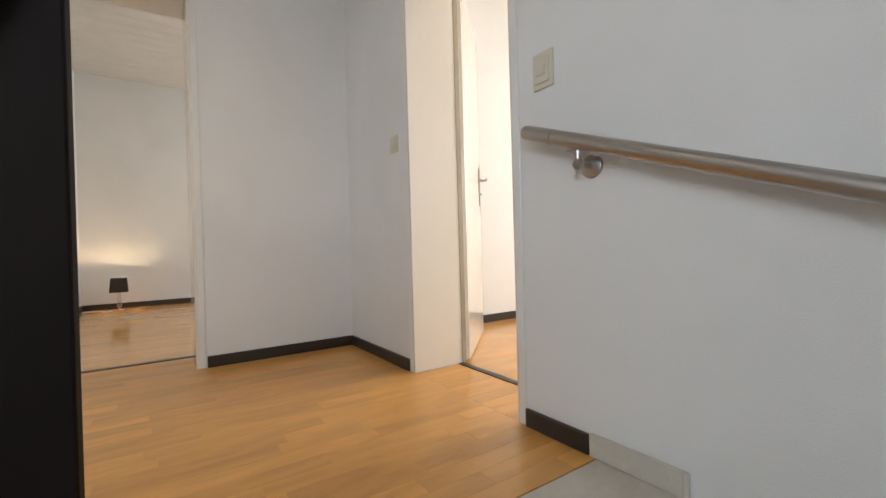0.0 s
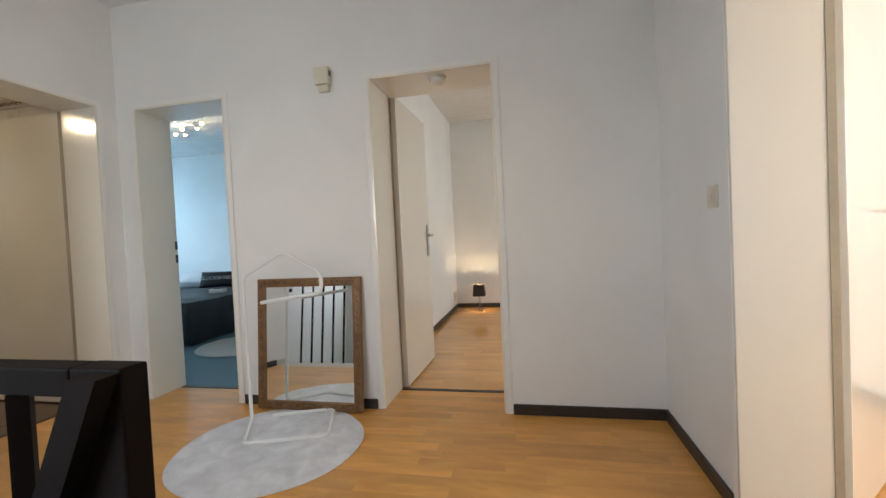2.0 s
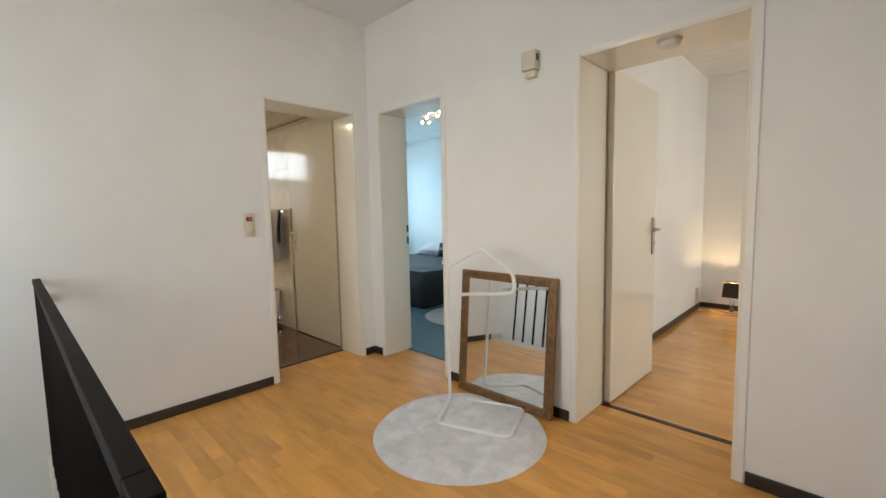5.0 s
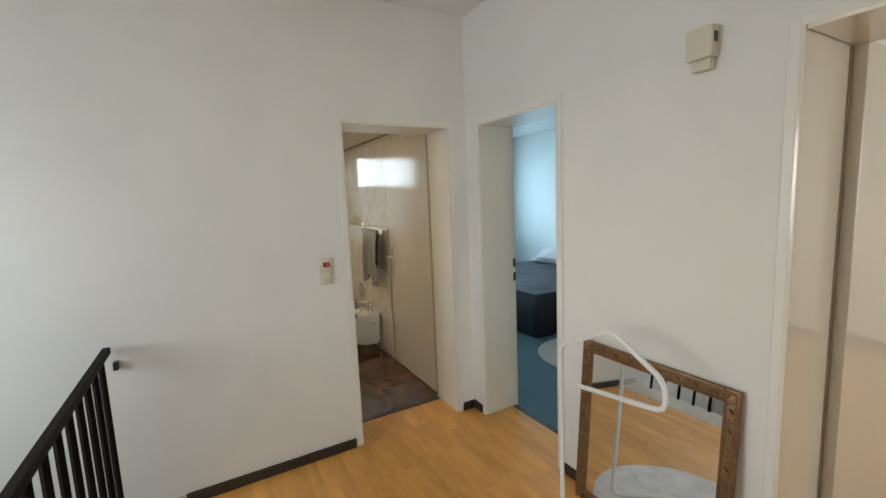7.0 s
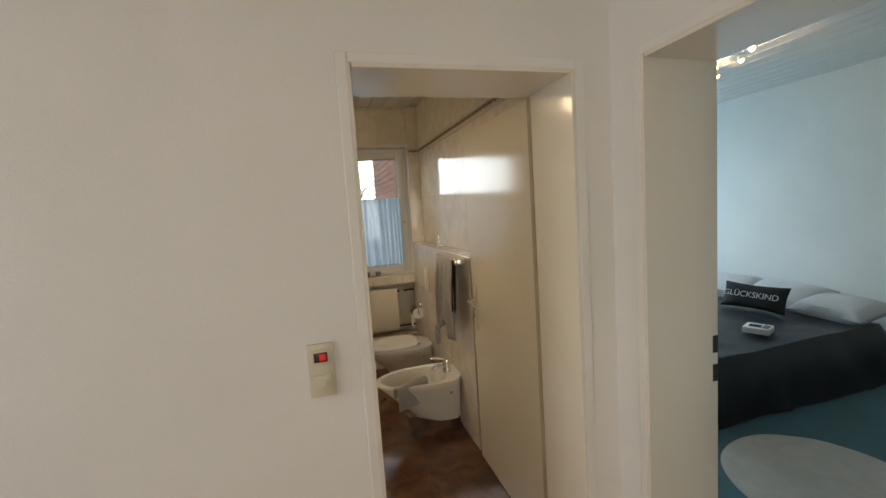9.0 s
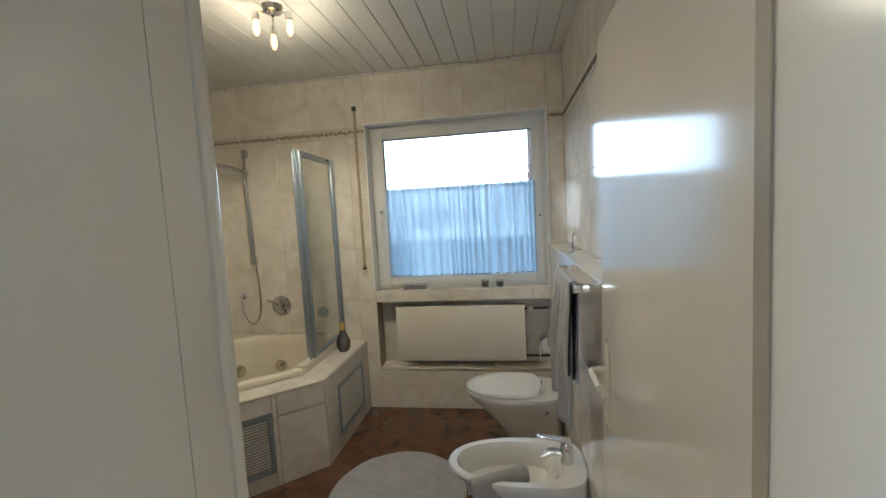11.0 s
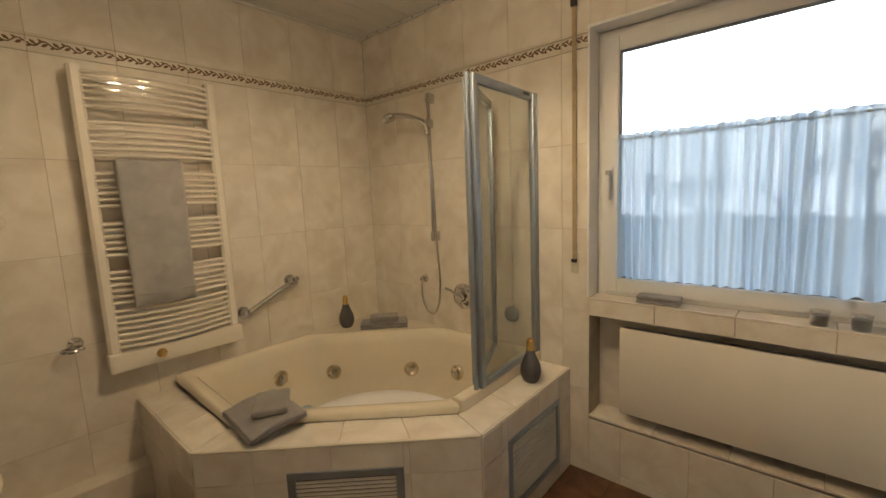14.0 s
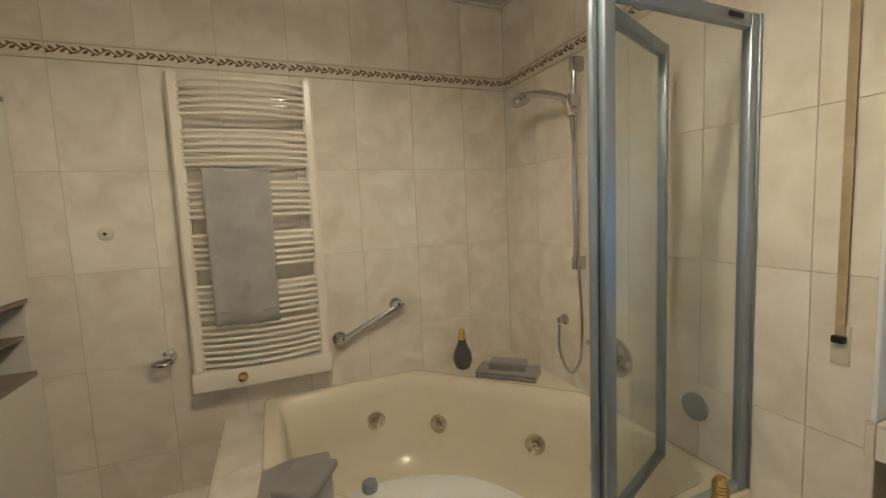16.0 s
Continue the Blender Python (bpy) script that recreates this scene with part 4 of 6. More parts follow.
bm = bmesh.new()
rings = []
for d, z, r in ((0.0, 0.551, 0.01), (0.0, 0.575, 0.012), (0.006, 0.584, 0.02), (0.020, 0.588, 0.03), (0.055, 0.587, 0.06), (0.070, 0.575, 0.07), (0.085, 0.52, 0.09),
                (0.11, 0.36, 0.12), (0.14, 0.24, 0.16), (0.20, 0.185, 0.2), (0.30, 0.172, 0.25), (0.5, 0.17, 0.2)):
    tuck = [d, d, d, d, d * 1.0, d]
    rings.append([(x + 4.6, y - 0.1, rim_lift(x, y, z)) for x, y in round_poly(inset(TUB, tuck), r)])
add_rings(bm, rings, True, 'end')
part("shell", bm, M_ACRYL, bath, "glossy cream acrylic shell")
seat_poly = clip_poly([(-4.35 + 0.48 * math.cos(a), 0.52 + 0.48 * math.sin(a)) for a in [2 * math.pi * i / 48 for i in range(48)]], inset(TUB, 0.085))
bm = bmesh.new()
cx, cy = sum(p[0] for p in seat_poly) / len(seat_poly), sum(p[1] for p in seat_poly) / len(seat_poly)
add_rings(bm, [loc([(cx + (x - cx) * f, cy + (y - cy) * f) for x, y in seat_poly], z) for f, z in
               ((1.04, 0.175), (1.02, 0.36), (1.0, 0.412), (0.97, 0.432), (0.90, 0.439), (0.4, 0.441), (0.05, 0.441))])
part("seat", bm, M_SEAT, bath, "pale moulded seat")
for (x, y, z), face in (((-4.44, -0.452, 0.425), (0, 1)), ((-4.738, -0.345, 0.385), (0.73, 0.69)), ((-5.076, 0.014, 0.377), (0.73, 0.69)),
                        ((-5.188, 0.30, 0.385), (1, 0))):
    j = new("jet")
    j.parent = bath
    j.matrix_basis = Matrix.Translation((x + 4.6, y - 0.1, z)) @ Vector((*face, 0.12)).to_track_quat('Z', 'Y').to_matrix().to_4x4() @ Matrix.Diagonal((1.3, 1.3, 1.3, 1))
    part("rosette", lathe([(0.0, -0.02), (0.036, -0.02), (0.036, 0.004), (0.030, 0.010), (0.025, 0.006), (0.022, 0.009), (0.014, 0.004), (0.0, 0.004)], 22), M_JET, j, "brass-toned metal jet rosette")
    part("nozzle", lathe([(0.0, 0.0045), (0.010, 0.0045), (0.010, 0.012), (0.006, 0.013), (0.0, 0.008)], 14), M_DCHROME, j)
part("overflow_knob", lathe([(0.0, 0.0), (0.026, 0.0), (0.030, 0.008), (0.030, 0.030), (0.024, 0.038), (0.0, 0.038)], 20, Matrix.Translation((-4.295 + 4.6, 0.085 - 0.1, 0.437))), M_GREYMETAL, bath, "round grey control knob")

surround = setting("bath_surround", add_prism(bmesh.new(), inset(SUR, [0.0, 0.0, 0.0, 0.0, 0.0]), 0.0, 0.17), M_GROUT, "bath surround clad in cream marbled tiles", category="bath surround")
bm = bmesh.new()
outer = inset(SUR, [0.0, 0.0, 0.0, 0.0, 0.0])
# core walls under the deck, open in the middle for the shell
for p, q in zip(outer[:4], outer[1:4]):
    d = Vector((q[0] - p[0], q[1] - p[1]))
    nrm = Vector((d.y, -d.x)).normalized()
    if nrm.dot(Vector((-4.6 - p[0], 0.1 - p[1]))) < 0:
        nrm = -nrm
    w = 0.13
    add_prism(bm, [p, q, (q[0] + nrm.x * w, q[1] + nrm.y * w), (p[0] + nrm.x * w, p[1] + nrm.y * w)], 0.171, DECK - 0.002)
part("core", bm, M_GROUT, surround, smooth=False)
# back shelf in the corner
shelf = clip_poly([(-4.66, BS + 0.002), (BW + 0.002, 0.128), (BW + 0.002, BS + 0.002)], [(-4.0, BS + 0.001), (-4.0, 0.5), (BW + 0.001, 0.5), (BW + 0.001, BS + 0.001)])
part("corner_shelf", add_prism(bmesh.new(), shelf, 0.54, 0.612), M_ACRYL, surround, "cream shelf in the corner", smooth=False)


def oriented_piece(name, parent, p, q, z0, z1, out, material, depth=0.010, bevel=0.0015):
    """A tile upright on the line from p to q, its face out by depth."""
    d = Vector((q[0] - p[0], q[1] - p[1]))
    ob = part(name, box(0, d.length, -depth, 0, z0, z1, bevel, 1), material, parent, smooth=False)
    ob.matrix_basis = Matrix.Translation((p[0], p[1], 0)) @ pose(0, 0, 0, 0, 0, math.degrees(math.atan2(d.y, d.x)))
    return ob


def along(p, q, s):
    d = Vector((q[0] - p[0], q[1] - p[1])).normalized()
    return (p[0] + d.x * s, p[1] + d.y * s)


def front_tiles(p, q, cuts, hole):
    """Surround tiles from p to q; hole: (s0, s1, z0, z1) left free for the grille."""
    L = math.hypot(q[0] - p[0], q[1] - p[1])
    cuts = [0.0, *cuts, L]
    for s0, s1 in zip(cuts, cuts[1:]):
        for z0, z1 in ((0.0, 0.405), (0.405, DECK - 0.011)):
            rects = [(s0, s1, z0, z1)]
            if hole:
                h0, h1, k0, k1 = hole
                nxt = []
                for a, b, c, d in rects:
                    if h1 <= a or h0 >= b or k1 <= c or k0 >= d:
                        nxt.append((a, b, c, d))
                        continue
                    nxt += [r for r in ((a, h0, c, d), (h1, b, c, d), (max(a, h0), min(b, h1), c, k0), (max(a, h0), min(b, h1), k1, d)) if r[1] - r[0] > 0.008 and r[3] - r[2] > 0.008]
                rects = nxt
            for a, b, c, d in rects:
                oriented_piece("tile", surround, along(p, q, a + 0.0008), along(p, q, b - 0.0008), c + 0.0008, d - 0.0008, 1, M_TILE, bevel=0.0008)


def grille(p, q, s0, s1, z0, z1):
    g = tagged(new("vent_grille"), "grey framed vent grille with cream slats in the bath surround", "grille")
    a = along(p, q, s0)
    d = Vector((q[0] - p[0], q[1] - p[1]))
    g.matrix_basis = Matrix.Translation((a[0], a[1], 0)) @ pose(0, 0, 0, 0, 0, math.degrees(math.atan2(d.y, d.x)))
    w, f = s1 - s0, 0.030
    part("backing", box(0.006, w - 0.006, -0.004, -0.0005, z0 + 0.006, z1 - 0.006), M_GASKET, g, smooth=False)
    for x0, x1, c, e in ((0, f, z0, z1), (w - f, w, z0, z1), (f, w - f, z0, z0 + f), (f, w - f, z1 - f, z1)):
        part("frame_bar", box(x0, x1, -0.014, 0.003, c, e, 0.002, 1), M_GREYMETAL, g, smooth=False)
    n = int((z1 - z0 - 2 * f) / 0.0165)
    me_s = None
    for i in range(n):
        z = z0 + f + 0.008 + i * (z1 - z0 - 2 * f - 0.01) / n
        if me_s is None:
            o = part("slat", box(f + 0.001, w - f - 0.001, -0.011, -0.0035, 0, 0.010, 0.0015, 1), M_GRILLE, g, smooth=False)
            me_s = o.data
        else:
            o = new("slat", me_s)
            o.parent = g
        o.location = (0, 0, z)
    return g


A, B, C = SUR[1], SUR[2], SUR[3]
front_tiles(SUR[0], SUR[1], [0.36], None)
front_tiles(A, B, [0.22, 0.52, 0.82], (0.346, 0.794, 0.085, 0.440))
grille(A, B, 0.346, 0.794, 0.085, 0.440)
front_tiles(B, C, [0.13, 0.44], (0.177, 0.647, 0.085, 0.432))
grille(B, C, 0.177, 0.647, 0.085, 0.432)


def deck_tile(poly):
    part("deck_tile", sweep_bevel(add_prism(bmesh.new(), poly, DECK - 0.009, DECK), 0.0012, 1), M_TILE, surround, smooth=False)


dA = TUB
for p_, q_ in ((SUR[0], A), (A, B), (B, C)):
    oriented_piece("edge_trim", surround, p_, q_, DECK - 0.0112, DECK + 0.0008, 1, M_BORDER, 0.0115, 0.003)
for k in range(4):
    s0, s1 = k / 4, (k + 1) / 4
    p0, p1 = Vector(A).lerp(B, s0), Vector(A).lerp(B, s1)
    i0, i1 = Vector(TUB[1]).lerp(TUB[2], s0), Vector(TUB[1]).lerp(TUB[2], s1)
    e = (p1 - p0).normalized() * 0.0012
    deck_tile([tuple(p0 + e), tuple(p1 - e), tuple(i1 - e), tuple(i0 + e)])
for k in range(3):
    y0, y1 = BS + (A[1] - BS) * k / 3, BS + (A[1] - BS) * (k + 1) / 3
    yi0, yi1 = BS + (TUB[1][1] - BS) * k / 3, BS + (TUB[1][1] - BS) * (k + 1) / 3
    deck_tile([(A[0], y0 + 0.0012), (A[0], y1 - 0.0012), (TUB[1][0] - 0.001, yi1 - 0.0012), (TUB[1][0] - 0.001, yi0 + 0.0012)])
for k in range(3):
    x0, x1 = B[0] + (BW - B[0]) * k / 3, B[0] + (BW - B[0]) * (k + 1) / 3
    xi0, xi1 = TUB[2][0] + (BW - TUB[2][0]) * k / 3, TUB[2][0] + (BW - TUB[2][0]) * (k + 1) / 3
    deck_tile([(x0 - 0.0012, B[1]), (x1 + 0.0012, B[1]), (xi1 + 0.0012, TUB[2][1] + 0.001), (xi0 - 0.0012, TUB[2][1] + 0.001)])
setting("pipe_ledge", box(-3.782, -3.14, BS, BS + 0.11, 0.0, 0.25, 0.003), M_TILE, "low tiled pipe ledge beside the bath", category="ledge")

# folding shower screen
scr = thing("shower_screen", (-4.735, 0.812, 0.604), "folding glass shower screen in a grey aluminium frame", "shower screen")


def screen_leaf(parent, m, w, h, post):
    lf = new("screen_panel")
    lf.parent = parent
    lf.matrix_basis = m
    t = 0.014
    part("stile", box(0, post, -t, t, 0, h, 0.005), M_GREYMETAL, lf)
    part("stile", box(w - post, w, -t, t, 0, h, 0.005), M_GREYMETAL, lf)
    part("rail", box(post, w - post, -t * 0.8, t * 0.8, h - 0.040, h, 0.004), M_GREYMETAL, lf)
    part("rail", box(post, w - post, -t * 0.8, t * 0.8, 0, 0.030, 0.004), M_GREYMETAL, lf)
    part("pane", box(post - 0.004, w - post + 0.004, -0.002, 0.002, 0.026, h - 0.036), M_SCREEN, lf, "clear glass pane", smooth=False).visible_shadow = False
    return lf


fold = screen_leaf(scr, pose(0, 0, 0, 0, 0, 182), 0.555, 1.36, 0.034)
screen_leaf(scr, pose(-0.012, -0.036, 0.004, 0, 0, 203), 0.50, 1.345, 0.026)
part("badge", box(0.42, 0.48, -0.0175, -0.0145, 1.335, 1.348, 0.001, 1), M_BLACK, fold, "small dark badge")
bm = lathe([(0.011, 0.0), (0.011, 1.36)], 14, Matrix.Translation((0.012, -0.012, 0)))
part("hinge_post", bm, M_GREYMETAL, scr)
part("wall_profile", box(-0.564, -0.554, -0.038, -0.002, 0, 1.36, 0.003), M_GREYMETAL, scr)
setting("bath_rim_seal", box(BW + 0.002, -4.60, 0.755, 0.815, 0.5475, 0.6035, 0.006), M_ACRYL, "cream rim under the shower screen", category="trim")

# towel radiator
tr = thing("towel_radiator", (-3.955, BS + 0.022, 0), "cream enamelled towel radiator with bowed bars", "radiator")
for x in (-0.265, 0.265):
    bm = bmesh.new()
    prof = [(-0.024, 0.030), (0.024, 0.030), (0.024, 0.052), (0.012, 0.064), (-0.012, 0.064), (-0.024, 0.052)]
    add_rings(bm, [[(x + u, v, z) for u, v in prof] for z in (0.785, 2.080)])
    part("collector", bm, M_RADI, tr)
me_bar = None
zs = []
for z_top, cnt in ((2.055, 6), (1.845, 6), (1.625, 6), (1.405, 6), (1.185, 6), (1.005, 7)):
    zs += [z_top - 0.028 * i for i in range(cnt)]
for z in zs:
    if me_bar is None:
        pts = [(-0.26 + 0.52 * i / 14, 0.048 + 0.050 * (1 - ((i / 14) * 2 - 1) ** 2), 0) for i in range(15)]
        o = part("bar", tube(pts, 0.0085, 8), M_RADI, tr)
        me_bar = o.data
    else:
        o = new("bar", me_bar)
        o.parent = tr
    o.location = (0, 0, z)
part("lower_housing", box(-0.295, 0.295, 0.012, 0.085, 0.725, 0.815, 0.012), M_RADI, tr)
part("valve_knob", lathe([(0.0, 0.0), (0.020, 0.0), (0.022, 0.010), (0.016, 0.020), (0.016, 0.034), (0.0, 0.038)], 18, pose(0.095, 0.085, 0.775, -90)), M_BRASS, tr, "small brass valve knob")
part("vent_plug", lathe([(0, 0), (0.008, 0), (0.008, 0.012), (0, 0.013)], 10, pose(0.02, 0.09, 0.828, -90)), M_GASKET, tr)
for z in (0.95, 1.9):
    for x in (-0.265, 0.265):
        part("wall_bracket", box(x - 0.012, x + 0.012, -0.022, 0.032, z - 0.015, z + 0.015), M_RADI, tr)


def cloth_sheet(w, drop0, drop1, gap, thick, seed, nx=20):
    """Cloth over a bar along x at the origin, hanging drop0 in front (+y) and drop1 behind."""
    bm = bmesh.new()
    rnd = random.Random(seed)
    ph = [rnd.uniform(0, 6.28) for _ in range(3)]
    path = [(gap, -drop0 + drop0 * i / 12) for i in range(12)] + [(gap * math.cos(a), gap * math.sin(a)) for a in (0.0, 0.6, 1.2, 1.9, 2.5, math.pi)] + \
           [(-gap, -drop1 * i / 12) for i in range(1, 13)]
    grid = []
    for y, z in path:
        k = min(1.0, max(0.0, -z) / max(drop0, 0.1))
        grid.append([bm.verts.new(((i / nx - 0.5) * w * (1 - 0.03 * k), y * (1 + 0.1 * k) + 0.010 * k * math.sin(i / nx * 9 + ph[0]) * (1 if y > 0 else -0.3), z + 0.004 * math.sin(i / nx * 5 + ph[1]) * k)) for i in range(nx + 1)])
    for a, b in zip(grid, grid[1:]):
        for i in range(nx):
            bm.faces.new((a[i], a[i + 1], b[i + 1], b[i]))
    return bm


ht = thing("hanging_towel", (-3.905, BS + 0.120, 1.668), "grey towel hung over the radiator bars", "towel")
o = part("cloth", cloth_sheet(0.262, 0.650, 0.10, 0.014, 0.006, 5), M_TOWEL, ht)
o.modifiers.new("thickness", 'SOLIDIFY').thickness = 0.006
part("hem", box(-0.126, 0.126, 0.016, 0.022, -0.598, -0.588, 0.002, 1), M_TOWEL, ht)

# fittings on the tiled south wall
gb = thing("grab_bar", (-4.30, BS, 0.85), "chrome grab bar set at a slant on the tiles", "grab bar")
part("bar", tube([(0.03, 0.055, -0.015), (-0.33, 0.055, 0.150)], 0.0145, 14), M_DCHROME, gb)
for x, z in ((0.0, 0.0), (-0.30, 0.136)):
    part("foot", lathe([(0, 0), (0.034, 0), (0.034, 0.008), (0.024, 0.018), (0.027, 0.045), (0.022, 0.068), (0, 0.074)], 18, pose(x, 0, z, -90)), M_DCHROME, gb)
hk = thing("towel_ring", (-3.569, BS, 0.885), "chrome ring holder on the tiles", "ring holder")
part("rosette", lathe([(0, 0), (0.030, 0), (0.028, 0.010), (0.014, 0.020), (0.014, 0.045), (0, 0.046)], 18, pose(0, 0, 0, -90)), M_CHROME, hk)
part("ring", tube([(0.035 * math.cos(a) + 0.018, 0.055 + 0.028 * math.sin(a), -0.014) for a in [2 * math.pi * i / 22 for i in range(23)]], 0.009, 8), M_DCHROME, hk)
rs = thing("pipe_rosette", (-3.393, BS, 1.435), "small cream pipe rosette on the tiles", "rosette")
part("disc", lathe([(0, 0), (0.029, 0), (0.027, 0.005), (0.014, 0.012), (0, 0.012)], 20, pose(0, 0, 0, -90)), M_BORDER, rs)
part("screw", lathe([(0, 0.0125), (0.007, 0.0125), (0.006, 0.017), (0, 0.017)], 10, pose(0, 0, 0, -90)), M_BLACK, rs)

# shower set
sh = thing("shower_set", (BW, 0.095, 0), "chrome shower rail with hand shower and hose", "shower")
part("rail", tube([(0.045, 0, 1.19), (0.045, 0, 2.085)], 0.0115, 12), M_DCHROME, sh)
for z in (1.215, 2.06):
    part("rail_bracket", box(0.0, 0.058, -0.016, 0.016, z - 0.03, z + 0.03, 0.006), M_DCHROME, sh)
part("slider", box(0.025, 0.085, -0.022, 0.022, 1.88, 1.935, 0.008), M_DCHROME, sh)
head = new("hand_shower")
head.parent = sh
part("handle", tube(rounded([(0.075, 0.015, 1.84), (0.08, -0.005, 1.92), (0.13, -0.11, 1.965), (0.15, -0.19, 1.975)], 0.05), 0.0155, 12), M_DCHROME, head)
part("spray_head", lathe([(0, 0.014), (0.032, 0.011), (0.048, -0.004), (0.049, -0.018), (0.042, -0.026), (0, -0.026)], 22, pose(0.16, -0.235, 1.972, 18, 12)), M_DCHROME, head)
hose = [(0.075, 0.016, 1.84), (0.062, 0.028, 1.6), (0.055, 0.03, 1.2), (0.05, 0.045, 0.95), (0.05, 0.03, 0.78), (0.05, -0.02, 0.70), (0.05, -0.08, 0.715), (0.05, -0.125, 0.80), (0.035, -0.135, 0.905)]
part("hose", tube(rounded(hose, 0.09, 8), 0.0068, 10), M_DCHROME, sh, "ribbed metal hose")
part("wall_outlet", lathe([(0, 0), (0.027, 0), (0.026, 0.008), (0.014, 0.014), (0.014, 0.04), (0, 0.042)], 18, Matrix.Translation((0, -0.135, 0.925)) @ pose(0, 0, 0, 0, 90)), M_DCHROME, sh)
mx = thing("bath_mixer", (BW, 0.285, 0.84), "round chrome bath mixer with a lever", "mixer tap")
part("rosette", lathe([(0, 0), (0.082, 0), (0.080, 0.008), (0.060, 0.016), (0, 0.018)], 28, pose(0, 0, 0, 0, 90)), M_DCHROME, mx)
part("body", lathe([(0.030, 0.016), (0.030, 0.05), (0.024, 0.06), (0, 0.062)], 20, pose(0, 0, 0, 0, 90)), M_DCHROME, mx)
part("lever", tube([(0.052, 0, 0.01), (0.085, -0.035, 0.05), (0.10, -0.065, 0.065)], 0.009, 10), M_DCHROME, mx)
part("diverter", lathe([(0, 0), (0.013, 0), (0.013, 0.03), (0, 0.032)], 12, Matrix.Translation((0.014, 0.03, -0.045)) @ pose(0, 0, 0, 0, 90)), M_DCHROME, mx)
cap = thing("inspection_cover", (BW, 0.632, 0.783), "round grey inspection cover on the tiles", "cover")
part("disc", lathe([(0, 0), (0.046, 0), (0.044, 0.012), (0.030, 0.018), (0, 0.018)], 24, pose(0, 0, 0, 0, 90)), M_GREYMETAL, cap)


# bulb-shaped bottles and folded towels
def bulb_bottle(at):
    b = thing("bulb_bottle", at, "smoked glass light-bulb bottle with a gold screw cap", "bottle", 0, "bulb bottles on the bath")
    part("glass_body", lathe([(0.0, 0.0), (0.026, 0.0), (0.034, 0.006), (0.043, 0.030), (0.045, 0.052), (0.040, 0.078), (0.028, 0.105), (0.020, 0.125), (0.018, 0.138), (0.0, 0.138)], 24), M_SMOKEGL, b)
    prof = [(0.0, 0.1385), (0.018, 0.1385)]
    for i in range(5):
        prof += [(0.0175, 0.142 + i * 0.008), (0.0155, 0.146 + i * 0.008)]
    prof += [(0.012, 0.186), (0.0, 0.190)]
    part("screw_cap", lathe(prof, 18), M_BRASS, b, "gold screw cap")
    b.scale = (1.16, 1.16, 1.16)
    return b


bulb_bottle((-5.045, 0.892, DECK))
bulb_bottle((-4.93, -0.44, 0.612))


def folded_towel(at, rz, w, d, h, label, top=None, droop=0.0):
    t = thing("folded_towel", at, label, "towel", rz)
    n = max(2, int(h / 0.014))
    for i in range(n):
        z0, z1 = h * i / n, h * (i + 1) / n
        bm = bmesh.new()
        g = 0.004 * math.sin(i * 2.1)
        add_box(bm, -w / 2 + g, w / 2 + g, -d / 2 + 0.003 * i, d / 2 - 0.002 * i, z0 + 0.0004, z1 - 0.0004, min(0.0075, (z1 - z0) * 0.47), 3)
        bmesh.ops.subdivide_edges(bm, edges=[e for e in bm.edges if e.calc_length() > 0.06], cuts=6, use_grid_fill=True)
        for v in bm.verts:
            v.co.z += 0.005 * noise.noise(Vector((v.co.x * 9, v.co.y * 9, at[0]))) * (v.co.z / h)
            k = max(0.0, min(1.0, (-v.co.y + 0.01) / 0.115))
            v.co.z -= droop * k * k * (3 - 2 * k)
            v.co.x += 0.007 * noise.noise(Vector((v.co.y * 14, i * 3.1, at[1])))
            v.co.y += 0.007 * noise.noise(Vector((v.co.x * 14, i * 5.7, at[1])))
        part("fold", bm, M_TOWELD, t)
    if top:
        bm = add_box(bmesh.new(), -top[0] / 2, top[0] / 2, -top[1] / 2, top[1] / 2, h + 0.001, h + top[2], 0.009, 3)
        o = part("wash_cloth", bm, M_TOWELD, t, "smaller folded cloth on top")
        o.matrix_basis = pose(*top[3], 0, 0, 0, top[4])
    return t


folded_towel((-4.035, 0.20, 0.5885), 86, 0.32, 0.235, 0.030, "grey towel and wash cloth folded on the bath's edge", (0.19, 0.14, 0.030, (0.01, 0.035), -28), 0.019)
folded_towel((-5.10, -0.25, 0.612), -43, 0.31, 0.17, 0.034, "grey towel and wash cloth folded on the corner shelf", (0.19, 0.10, 0.040, (0.0, 0.0), 4))
folded_towel((-5.345, 1.385, WIN[2]), 90, 0.18, 0.08, 0.036, "small grey cloth folded on the window sill")

# window
win = setting("window_1", box(BW - 0.165, BW - 0.105, WIN[0] + 0.002, WIN[0] + 0.045, WIN[2], WIN[3] - 0.002, 0.003, 1), M_PVC, "white window with a single sash and a sheer half curtain", category="window")
fx0, fx1 = BW - 0.165, BW - 0.105
part("frame_side", box(fx0, fx1, WIN[1] - 0.045, WIN[1] - 0.002, WIN[2], WIN[3] - 0.002, 0.003, 1), M_PVC, win, smooth=False)
part("frame_top", box(fx0, fx1, WIN[0] + 0.045, WIN[1] - 0.045, WIN[3] - 0.047, WIN[3] - 0.002, 0.003, 1), M_PVC, win, smooth=False)
part("frame_bottom", box(fx0, fx1, WIN[0] + 0.045, WIN[1] - 0.045, WIN[2], WIN[2] + 0.032, 0.003, 1), M_PVC, win, smooth=False)
sash = new("sash")
sash.parent = win
y0, y1, z0, z1, f = WIN[0] + 0.034, WIN[1] - 0.034, WIN[2] + 0.024, WIN[3] - 0.036, 0.068
